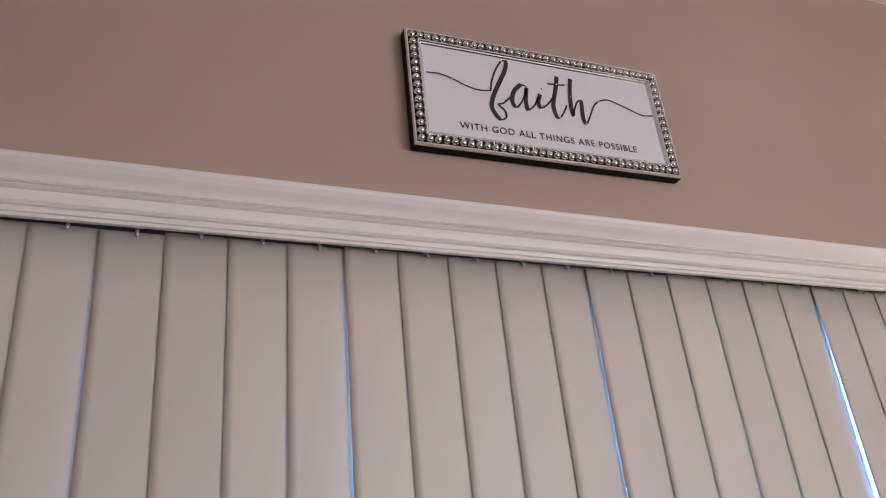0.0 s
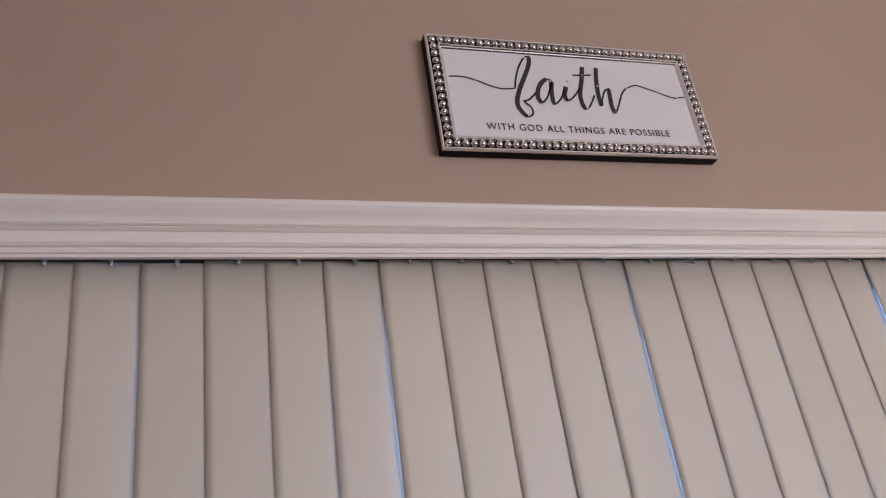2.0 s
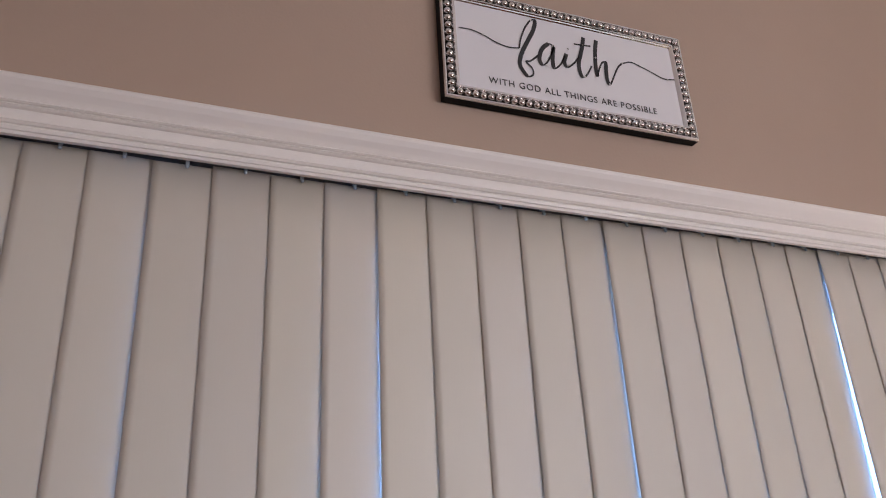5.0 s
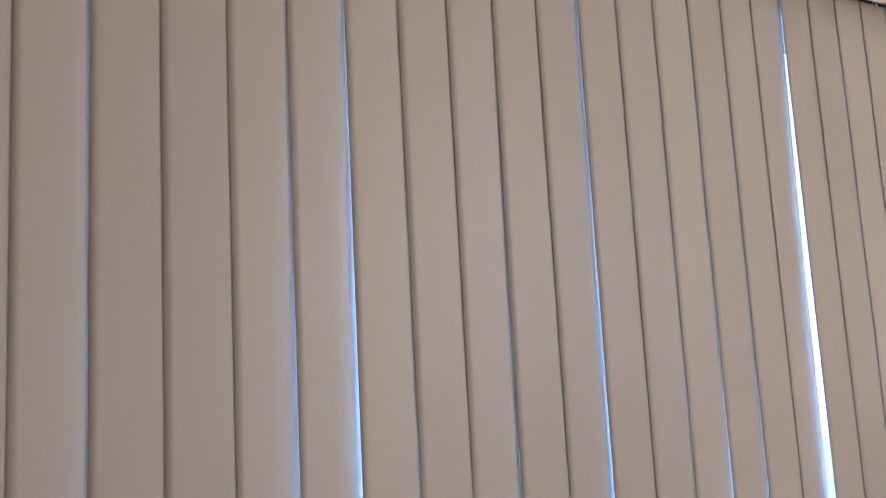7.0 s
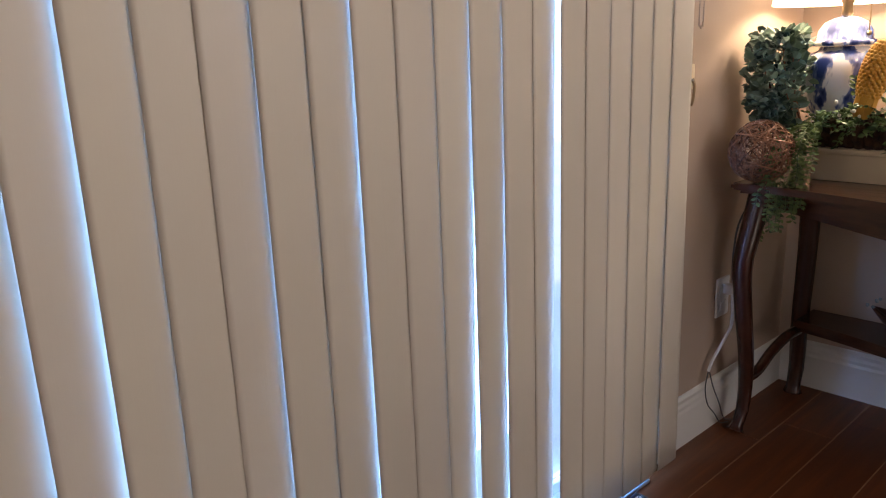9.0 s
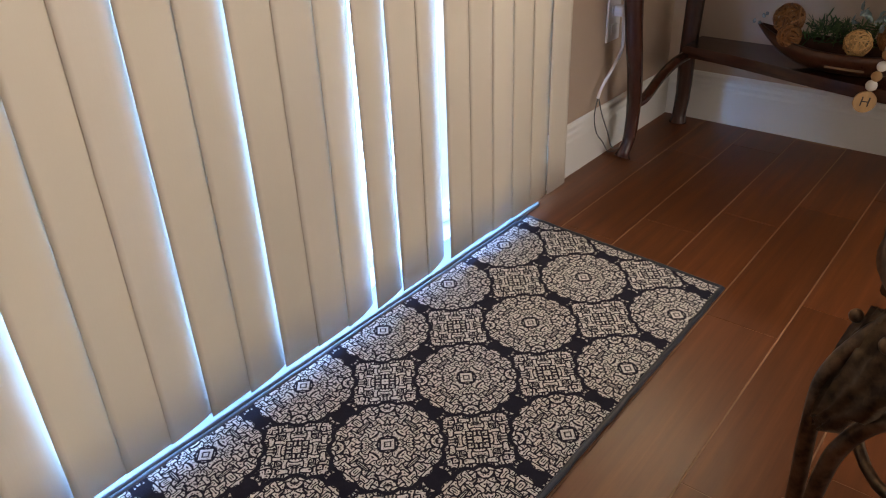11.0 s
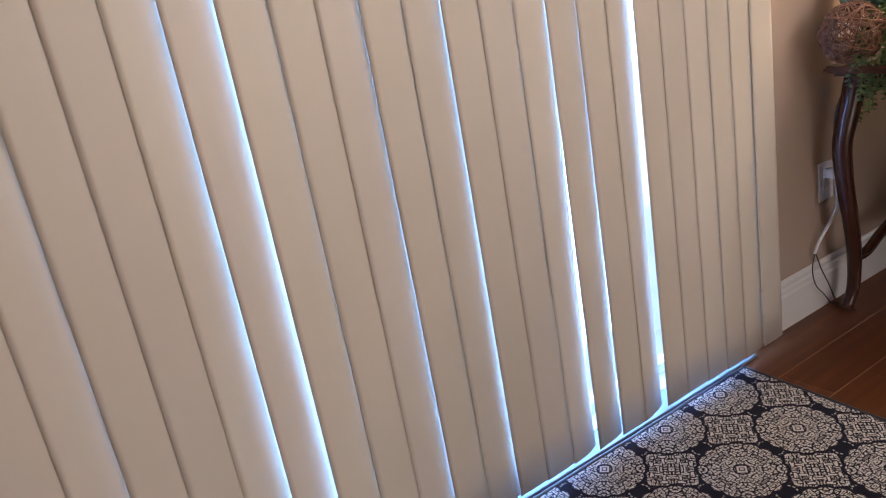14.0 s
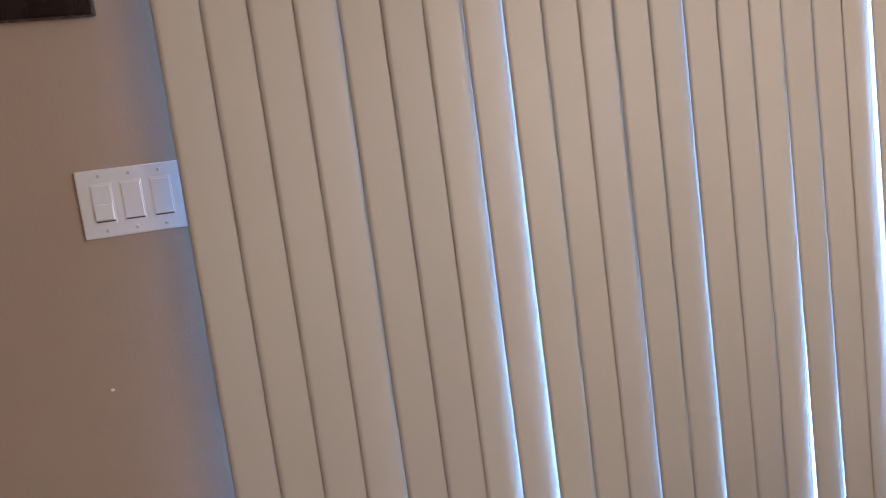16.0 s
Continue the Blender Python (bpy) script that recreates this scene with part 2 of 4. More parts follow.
def lace(p, q, scale, seed, line, dot):
    """Cream blocks parted by navy lines, each with a navy eye."""
    uv = mr.node("CombineXYZ")
    mr.link(mr.math("ADD", mr.math("MULTIPLY_ADD", mr.math("SINE", mr.math("MULTIPLY", q, 330)), 0.0035, p), seed), uv.inputs[0])
    mr.link(mr.math("ADD", mr.math("MULTIPLY_ADD", mr.math("SINE", mr.math("MULTIPLY", p, 290)), 0.0035, q), seed * 0.37), uv.inputs[1])
    ve = mr.node("TexVoronoi", Scale=scale, Randomness=0.72)
    ve.feature, ve.voronoi_dimensions = "DISTANCE_TO_EDGE", "2D"
    vf = mr.node("TexVoronoi", Scale=scale, Randomness=0.72)
    vf.distance, vf.voronoi_dimensions = "CHEBYCHEV", "2D"
    mr.link(uv.outputs[0], ve.inputs["Vector"])
    mr.link(uv.outputs[0], vf.inputs["Vector"])
    return mr.math("MULTIPLY", step_up(ve.outputs["Distance"], line, 0.11), step_up(vf.outputs["Distance"], dot, 0.08))


def ring(r, at, half):
    return step_up(mr.math("ABSOLUTE", mr.math("SUBTRACT", r, at)), half, 0.0012)


br, ba, bp, bq = cell(-0.155, -0.043)
scallop = mr.math("MULTIPLY_ADD", mr.math("ABSOLUTE", mr.math("COSINE", mr.math("MULTIPLY", ba, 8))), 0.0065, 0.0870)
big_in = step_up(mr.math("SUBTRACT", scallop, br), 0.0, 0.0015)
bd, be = mr.math("MULTIPLY", mr.math("ADD", bp, bq), 0.707), mr.math("MULTIPLY", mr.math("SUBTRACT", bp, bq), 0.707)
big = lace(bd, be, 80.0, 0.413, 0.14, 0.12)
# middle: a cream square with a navy square line and cross in it
core = mr.math("MULTIPLY", step_up(mr.math("SUBTRACT", 0.0108, bd), 0.0, 0.001), ring(bd, 0.0050, 0.0012))
clear = step_up(bd, 0.0140, 0.001)
big = mr.math("MULTIPLY", mr.math("MAXIMUM", mr.math("MULTIPLY", big, clear), core), big_in)
sr, sa, sp, sq_ = cell(-0.155 + LU / 2, -0.043 - LV / 2)
small_in = step_up(mr.math("SUBTRACT", 0.081, mr.math("MULTIPLY_ADD", sq_, -0.30, sp)), 0.0, 0.0015)
small = mr.math("MULTIPLY", lace(sp, sq_, 80.0, 0.871, 0.165, 0.12), ring(mr.math("ADD", sp, sq_), 0.026, 0.0022))
small = mr.math("MULTIPLY", mr.math("MULTIPLY", small, small_in), step_up(mr.math("SUBTRACT", br, scallop), 0.0080, 0.0015))
cream = mr.math("MAXIMUM", big, small)
fray = mr.noise(420, 2)
cream = mr.math("MULTIPLY", cream, step_up(fray, 0.36, 0.1))
mr.color(mr.mix(cream, mr.mix(mr.noise(60, 3), (0.012, 0.013, 0.026), (0.026, 0.027, 0.045)), mr.mix(fray, (0.50, 0.51, 0.53), (0.84, 0.85, 0.86))))
mr.bump(mr.noise(700, 2), 0.6, 0.002)
M_RUG = mr.m
M_RUGEDGE = paint("rug_binding", (0.014, 0.022, 0.040), 0.2, 0.42, 0.5, 400)

# ---------------------------------------------------------------- mesh helpers


def part(name, bm, material, parent=None, label="", smooth=False):
    """Links a bmesh as one mesh object under a thing or a part."""
    me = bpy.data.meshes.new(name)
    if smooth:
        for f in bm.faces:
            f.smooth = True
    bmesh.ops.recalc_face_normals(bm, faces=bm.faces[:])
    bm.to_mesh(me)
    bm.free()
    me.materials.append(material)
    ob = new(name, me)
    if parent is not None:
        ob.parent = parent
        if parent.type == "EMPTY":
            ob.matrix_parent_inverse = parent.matrix_basis.inverted()
    if label:
        tagged(ob, label)
    return ob


def thing(name, at, label, category, group=""):
    e = new(name)
    e.empty_display_size = 0.05
    e.location = at
    return tagged(e, label, category, group)


def box(bm, x0, x1, y0, y1, z0, z1, bevel=0.0, m=None):
    r = bmesh.ops.create_cube(bm, size=1)
    vs = r["verts"]
    bmesh.ops.transform(bm, matrix=Matrix.Translation(((x0 + x1) / 2, (y0 + y1) / 2, (z0 + z1) / 2)) @ Matrix.Diagonal((x1 - x0, y1 - y0, z1 - z0, 1)), verts=vs)
    if bevel:
        es = list({e for v in vs for e in v.link_edges})
        r = bmesh.ops.bevel(bm, geom=es, offset=bevel, segments=2, affect="EDGES", profile=0.6)
        vs = list({v for f in r["faces"] for v in f.verts} | {v for v in vs if v.is_valid})
    if m is not None:
        bmesh.ops.transform(bm, matrix=m, verts=vs)
    return bm


def boxed(*a, **k):
    return box(bmesh.new(), *a, **k)


def lathe(profile, seg=32, at=(0, 0, 0), bm=None, closed=False):
    """Turns (radius, height) pairs round the z axis at a place."""
    bm = bm or bmesh.new()
    rings = []
    for r, z in profile:
        rings.append([bm.verts.new((at[0] + r * math.cos(2 * math.pi * i / seg), at[1] + r * math.sin(2 * math.pi * i / seg), at[2] + z)) for i in range(seg)])
    for a, b in zip(rings, rings[1:]):
        for i in range(seg):
            bm.faces.new((a[i], a[(i + 1) % seg], b[(i + 1) % seg], b[i]))
    if not closed:
        for ring in (rings[0], rings[-1]):
            bm.faces.new(ring)
    return bm


def spline(pts, n=8):
    """Catmull-Rom through the points."""
    P = [Vector(p) for p in pts]
    P = [2 * P[0] - P[1]] + P + [2 * P[-1] - P[-2]]
    out = []
    for i in range(1, len(P) - 2):
        for k in range(n):
            t = k / n
            a, b, c, d = P[i - 1:i + 3]
            out.append(0.5 * ((2 * b) + (c - a) * t + (2 * a - 5 * b + 4 * c - d) * t * t + (3 * b - a - 3 * c + d) * t ** 3))
    out.append(P[-2])
    return out


def tube(bm, pts, radius, seg=8, flat=1.0, cap=True):
    """A round or flattened bar along the points; radius is a number or a function of 0..1."""
    rings = []
    n = len(pts)
    up = Vector((0.13, 0.31, 0.94))
    for i, p in enumerate(pts):
        d = (pts[min(i + 1, n - 1)] - pts[max(i - 1, 0)]).normalized()
        s = d.cross(up)
        if s.length < 1e-3:
            s = d.cross(Vector((1, 0, 0)))
        s.normalize()
        u = s.cross(d).normalized()
        r = radius(i / (n - 1)) if callable(radius) else radius
        rings.append([bm.verts.new(p + s * r * math.cos(2 * math.pi * k / seg) + u * r * flat * math.sin(2 * math.pi * k / seg)) for k in range(seg)])
    for a, b in zip(rings, rings[1:]):
        for k in range(seg):
            bm.faces.new((a[k], a[(k + 1) % seg], b[(k + 1) % seg], b[k]))
    if cap:
        bm.faces.new(rings[0])
        bm.faces.new(rings[-1])
    return bm


def prism(bm, outline, axis, a, b):
    """Extrudes a closed outline of (u, v) along x, y or z from a to b."""
    def place(u, v, w):
        return {"x": (w, u, v), "y": (u, w, v), "z": (u, v, w)}[axis]
    A = [bm.verts.new(place(u, v, a)) for u, v in outline]
    B = [bm.verts.new(place(u, v, b)) for u, v in outline]
    n = len(outline)
    for i in range(n):
        bm.faces.new((A[i], A[(i + 1) % n], B[(i + 1) % n], B[i]))
    bm.faces.new(A)
    bm.faces.new(B)
    return bm


def ball(bm, c, r, seg=12, squash=1.0):
    bmesh.ops.create_uvsphere(bm, u_segments=seg, v_segments=max(6, seg // 2 + 1), radius=r, matrix=Matrix.Translation(c) @ Matrix.Diagonal((1, 1, squash, 1)))
    return bm


def text_part(name, words, size, m, material, parent, label="", spacing=1.0):
    cu = bpy.data.curves.new(name, "FONT")
    cu.body, cu.size, cu.extrude, cu.offset = words, size, 0.0004, -0.006 * size
    cu.space_character = spacing
    cu.align_x, cu.align_y = "CENTER", "CENTER"
    tmp = bpy.data.objects.new(name + "_outline", cu)
    scene.collection.objects.link(tmp)
    bpy.context.view_layer.update()
    me = bpy.data.meshes.new_from_object(tmp.evaluated_get(bpy.context.evaluated_depsgraph_get()))
    bpy.data.objects.remove(tmp)
    me.transform(m)
    me.materials.clear()
    me.materials.append(material)
    ob = new(name, me)
    ob.parent = parent
    if parent.type == "EMPTY":
        ob.matrix_parent_inverse = parent.matrix_basis.inverted()
    return tagged(ob, label) if label else ob


# ---------------------------------------------------------------- room shell
XW, XE, YS, YN, ZC = -3.4, 1.21, -4.2, 0.06, 2.93
DX0, DX1, DZ = -1.488, 0.40, 2.052     # glass door opening


def structure(name, bm, mat, label, category):
    return tagged(part(name, bm, mat), label, category, kind="structure")


bm = bmesh.new()
box(bm, XW - 0.12, DX0, YN, YN + 0.12, 0, ZC)
box(bm, DX1, XE + 0.12, YN, YN + 0.12, 0, ZC)
box(bm, DX0, DX1, YN, YN + 0.12, DZ, ZC)
structure("wall_north", bm, M_WALL, "tan painted wall round the glass door", "wall")
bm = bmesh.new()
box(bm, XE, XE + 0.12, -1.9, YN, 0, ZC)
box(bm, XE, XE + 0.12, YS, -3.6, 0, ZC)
# made-up opening where the east fill lamp sits, out of view
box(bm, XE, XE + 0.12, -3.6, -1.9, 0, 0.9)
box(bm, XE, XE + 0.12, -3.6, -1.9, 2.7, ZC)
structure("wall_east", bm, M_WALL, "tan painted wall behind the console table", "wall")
structure("wall_west", boxed(XW - 0.12, XW, YS, YN, 0, ZC), M_WALL, "plain tan painted wall", "wall")
bm = bmesh.new()
box(bm, XW - 0.12, -1.7, YS - 0.12, YS, 0, ZC)
box(bm, 0.9, XE + 0.12, YS - 0.12, YS, 0, ZC)
# opening added to go with the back fill lamp
box(bm, -1.7, 0.9, YS - 0.12, YS, 0, 0.28)
box(bm, -1.7, 0.9, YS - 0.12, YS, 2.32, ZC)
structure("wall_south", bm, M_WALL, "tan painted wall with an opening added for the back fill lamp", "wall")
structure("ceiling", boxed(XW - 0.12, XE + 0.12, YS - 0.12, YN + 0.12, ZC, ZC + 0.1), M_CEIL, "white painted ceiling", "ceiling")
floor = structure("floor", boxed(XW - 0.12, XE + 0.12, YS - 0.12, YN + 0.12, -0.08, -0.0007), M_GROUT, "reddish brown plank floor with pale joints", "floor")

BASE = [(0, 0), (0.016, 0), (0.016, 0.098), (0.013, 0.106), (0.013, 0.116), (0.009, 0.124), (0.010, 0.134), (0.004, 0.142), (0, 0.144)]
bm = bmesh.new()
prism(bm, [(YN - u, v) for u, v in BASE], "x", DX1 + 0.002, XE)
structure("baseboard", bm, M_BASE, "white moulded baseboard under the tan wall", "baseboard")
bm = bmesh.new()
prism(bm, [(YN - u, v) for u, v in BASE], "x", XW, DX0 - 0.002)
structure("baseboard", bm, M_BASE, "white moulded baseboard under the tan wall", "baseboard")
bm = bmesh.new()
prism(bm, [(XE - u, v * 1.05) for u, v in BASE], "y", YS, YN - 0.016)
structure("baseboard", bm, M_BASE, "white moulded baseboard behind the table", "baseboard")

# outside: patio and a far hedge-coloured haze
mground = paint("pale_concrete", (0.66, 0.66, 0.65), 0.08, 0.85, 0.3, 20)
structure("ground", boxed(-400, 400, 0.18, 800, -0.2, -0.12), mground, "pale concrete patio outside the door", "ground")

backdrop = boxed(-26, 30, 6.0, 6.1, -0.119, 14)
structure("backdrop", backdrop, glowing("hazy_sky", (0.34, 0.58, 1.0), 3.6, (0.5, 0.6, 0.7)), "bright hazy sky beyond the patio", "backdrop")

# sliding glass door behind the blind
door = thing("glass_door", (-0.5, YN + 0.06, 0), "white vinyl sliding glass door behind the blind", "door")
tagged(door, kind="structure")


def rect_frame(x0, x1, z0, z1, y0, y1, w, low):
    b = bmesh.new()
    box(b, x0, x0 + w, y0, y1, z0, z1, 0.003)
    box(b, x1 - w, x1, y0, y1, z0, z1, 0.003)
    box(b, x0 + w, x1 - w, y0, y1, z0, z0 + low, 0.003)
    box(b, x0 + w, x1 - w, y0, y1, z1 - w, z1, 0.003)
    return b


part("door_frame", rect_frame(DX0, DX1, 0.0, DZ, YN + 0.02, YN + 0.118, 0.035, 0.012), M_VINYL, door)
part("threshold", boxed(DX0, 0.37, 0.008, YN + 0.019, 0.0005, 0.010, 0.003), M_TRACK, door, "grey metal door threshold")
XM = (DX0 + DX1) / 2
for x0, x1, y0 in ((DX0 + 0.036, XM + 0.03, YN + 0.03), (XM - 0.03, DX1 - 0.036, YN + 0.075)):
    sash = part("sash", rect_frame(x0, x1, 0.0125, DZ - 0.036, y0, y0 + 0.035, 0.055, 0.030), M_VINYL, door)
    g = part("pane", boxed(x0 + 0.056, x1 - 0.056, y0 + 0.014, y0 + 0.020, 0.0435, DZ - 0.092), M_GLASS, sash)
    g.visible_shadow = False

# ---------------------------------------------------------------- cornice over the blind
ZK = 2.036
CORN = [(YN, 0.0985), (-0.010, 0.0985), (-0.021, 0.0968), (-0.0245, 0.0925), (-0.0235, 0.087), (-0.0190, 0.079), (-0.0125, 0.0705), (-0.0080, 0.0640), (-0.0060, 0.0610), (-0.0135, 0.0597), (-0.0155, 0.0572), (-0.0130, 0.0550), (-0.0075, 0.0542),
        (-0.0140, 0.0530), (-0.0160, 0.0505), (-0.0130, 0.0480), (-0.0085, 0.0470), (-0.0095, 0.0400), (-0.0085, 0.0310), (-0.0070, 0.0290), (-0.0160, 0.0275), (-0.0190, 0.0245), (-0.0160, 0.0212), (-0.0110, 0.0200), (-0.0180, 0.0175), (-0.0210, 0.0130),
        (-0.0200, 0.0085), (-0.0140, 0.0068), (-0.0222, 0.0050), (-0.0222, 0.0), (-0.0155, 0.0), (0.0025, 0.030), (0.006, 0.070), (YN, 0.070)]
bm = bmesh.new()
prism(bm, [(u, v * 0.943) for u, v in CORN], "x", -0.95, 1.30)
bm.transform(Matrix.Translation((-0.72, 0, ZK)) @ Matrix.Rotation(0.0105, 4, "Y"))
cornice = tagged(part("cornice", bm, M_TRIM), "white painted moulded cornice over the blind", "trim", kind="structure")

# ---------------------------------------------------------------- vertical blind
S = 0.079
VW = 0.0885
blind = thing("vertical_blind", (-0.52, 0, 2.05), "closed cream vinyl vertical blind with uneven vanes", "blind")
rail = boxed(-0.99, 0.99, 0.0055, 0.036, -0.018, 0.045, 0.003)
rail.transform(Matrix.Translation((-0.51, 0, 2.042)) @ Matrix.Rotation(0.0105, 4, "Y"))
part("headrail", rail, M_RAIL, blind, "grey metal headrail")
# lean of each vane at the top and at the bottom, in degrees, by its right-hand seam
LEAN = {0: (3.2, 12.5), -1: (1.1, 1.0), -2: (1.0, 6.0), -3: (1.0, 9.5), -4: (1.0, 2.6), -5: (1.1, 1.1), -6: (3.6, 6.0), -7: (1.1, 2.6), -8: (2.0, 6.2), -9: (1.2, 1.2), -10: (1.5, 2.9),
        -11: (3.4, 9), -12: (2.4, 10), -13: (1.2, 1.2), -14: (1.3, 1.2), -15: (3.6, 3.6), -16: (2.2, 1.2), -17: (1.5, 1.2), -18: (1.3, 1.2), 3: (0.9, 2.2), 4: (0.9, 1.6), 5: (0.9, 4.6), 6: (0.9, 0.9)}
LATE = (-2, -3, -4, -7, 3, 4, 5)      # these open only towards the floor
rv = random.Random(4)
for k in range(-18, 7):
    top_lean, low_lean = LEAN.get(k, (2.2, 1.0))
    top_lean = max(2.2, top_lean)
    xc = (k - 0.5) * S + rv.uniform(-0.001, 0.001)
    zt = 2.0335 - 0.0104 * xc + (-0.004 if k == -14 else 0.0) + rv.uniform(-0.0012, 0.0012)
    zb = 0.026 + rv.uniform(-0.003, 0.003)
    bow = rv.uniform(-0.0015, 0.0015)
    bm = bmesh.new()
    NU, NZ = 8, 18
    front, back = [], []
    for j in range(NZ + 1):
        h = j / NZ
        z = zt + (zb - zt) * h
        lean = radians(top_lean + (low_lean - top_lean) * min(1, h * 1.15) ** (0.68 if k == 0 else 2.8 if k in LATE else 1.2))
        curl = 0.0055 * min(1.0, max(0.0, math.degrees(lean) - 2.4) / 5.0)
        fr, bk = [], []
        for i in range(NU + 1):
            u = (i / NU - 0.5) * VW
            sag = curl * max(0.0, 2 * u / VW) ** 2 - 0.0008 * (1 - (2 * u / VW) ** 2)
            dx = u * math.cos(lean) + sag * -math.sin(lean)
            dy = u * math.sin(lean) + sag * math.cos(lean)
            px = xc + dx + bow * math.sin(math.pi * h)
            dy += VW / 2 * max(0.0, math.sin(lean) - math.sin(radians(1.2)))
            fr.append(bm.verts.new((px, dy, z)))
            bk.append(bm.verts.new((px, dy + 0.0009, z)))
        front.append(fr)
        back.append(bk)
    for j in range(NZ):
        for i in range(NU):
            bm.faces.new((front[j][i], front[j][i + 1], front[j + 1][i + 1], front[j + 1][i]))
            bm.faces.new((back[j][i], back[j + 1][i], back[j + 1][i + 1], back[j][i + 1]))
        bm.faces.new((front[j][0], front[j + 1][0], back[j + 1][0], back[j][0]))
        bm.faces.new((front[j][NU], back[j][NU], back[j + 1][NU], front[j + 1][NU]))
    for row, rb in ((front[0], back[0]), (front[NZ], back[NZ])):
        for i in range(NU):
            bm.faces.new((row[i], row[i + 1], rb[i + 1], rb[i]))
    bm.normal_update()
    for f in bm.faces:
        f.smooth = len({round(v.co.z, 5) for v in f.verts}) > 1 and max(abs(f.normal.x), abs(f.normal.z)) < 0.9
    vane = part("vane", bm, M_VANE, blind)
    # carrier hook that grips the vane's top
    bm = bmesh.new()
    box(bm, xc - 0.0026, xc + 0.0026, -0.0070, -0.0045, zt - 0.007, zt + 0.012, 0.001)
    box(bm, xc - 0.0022, xc + 0.0022, -0.004, 0.002, zt + 0.002, zt + 0.014)
    ball(bm, (xc, -0.0072, zt - 0.0065), 0.0027, 8)
    part("carrier_clip", bm, M_CLIP, vane, "clear plastic carrier clip")
# control chain and its tension hook
bm = bmesh.new()
chain_path = spline([(0.549, 0.028, 2.06), (0.549, 0.028, 1.6), (0.549, 0.028, 1.16), (0.552, 0.028, 1.118), (0.559, 0.028, 1.107), (0.566, 0.028, 1.118), (0.569, 0.028, 1.16), (0.569, 0.028, 1.6), (0.569, 0.028, 2.06)], 40)
for i in range(len(chain_path) - 1):
    p = chain_path[i]
    d = (chain_path[i + 1] - p).length
    for q in range(max(1, int(d / 0.011))):
        c = p.lerp(chain_path[i + 1], q / max(1, int(d / 0.011)))
        bmesh.ops.create_icosphere(bm, subdivisions=1, radius=0.0024, matrix=Matrix.Translation(c))
tube(bm, chain_path, 0.0009, 5)
part("bead_chain", bm, M_CHAIN, blind, "brownish bead chain loop")
hookt = thing("cord_cleat", (0.570, YN, 0.98), "small cream cord cleat with a brass hook on the wall", "cleat")
part("plate", boxed(0.556, 0.584, YN - 0.008, YN, 0.965, 1.025, 0.003), M_CREAM, hookt)
bm = bmesh.new()
tube(bm, spline([(0.570, YN - 0.010, 0.990), (0.570, YN - 0.015, 0.972), (0.570, YN - 0.013, 0.940), (0.570, YN - 0.009, 0.925)], 6), lambda t: 0.0045 - 0.0015 * t, 8)
part("hook", bm, M_BRASS, hookt, "small aged brass hook")

# ---------------------------------------------------------------- framed sign
sign = thing("framed_sign", (-0.467, YN, 2.383), "white sign reading faith in an antique silver beaded frame", "sign")
SX0, SX1, SZ0, SZ1 = -0.737, -0.199, 2.261, 2.508
YF = 0.041
part("back_box", boxed(SX0, SX1, YF - 0.001, YN - 0.002, SZ0, SZ1, 0.001), M_BLACK, sign, "black frame sides")
part("print", boxed(SX0 + 0.026, SX1 - 0.026, YF - 0.0025, YF + 0.006, SZ0 + 0.026, SZ1 - 0.026), M_PAPER, sign, "white printed panel")
bead_spots = []
# mottled antique silver, its dark tone carrying the shade between the beads
mrec = Mat("recess_silver", (0.3, 0.27, 0.24), 0.32, 1.0)
mrec.color(mrec.ramp(mrec.noise(120, 3), [(0.35, (0.055, 0.05, 0.045)), (0.65, (0.30, 0.28, 0.26))]))
M_RECESS = mrec.m
M_LIP = Mat("bright_silver", (0.88, 0.88, 0.89), 0.14, 1.0).m
bars = {"rail": ((SX0, SX1, SZ0), (SX0, SX1, SZ1)), "stile": ((SZ0, SZ1, SX0), (SZ0, SZ1, SX1))}
outer = [(0.0005, 0.002), (0.0005, -0.004), (0.0022, -0.0068), (0.0046, -0.0068), (0.0060, -0.003)]
prof = [(0.0060, -0.003), (0.0068, -0.001), (0.0205, -0.001), (0.0215, -0.005)]
lip = [(0.0215, -0.005), (0.0230, -0.0080), (0.0255, -0.0080), (0.0268, -0.0058), (0.0290, -0.0052), (0.0305, -0.0030), (0.0305, 0.002)]
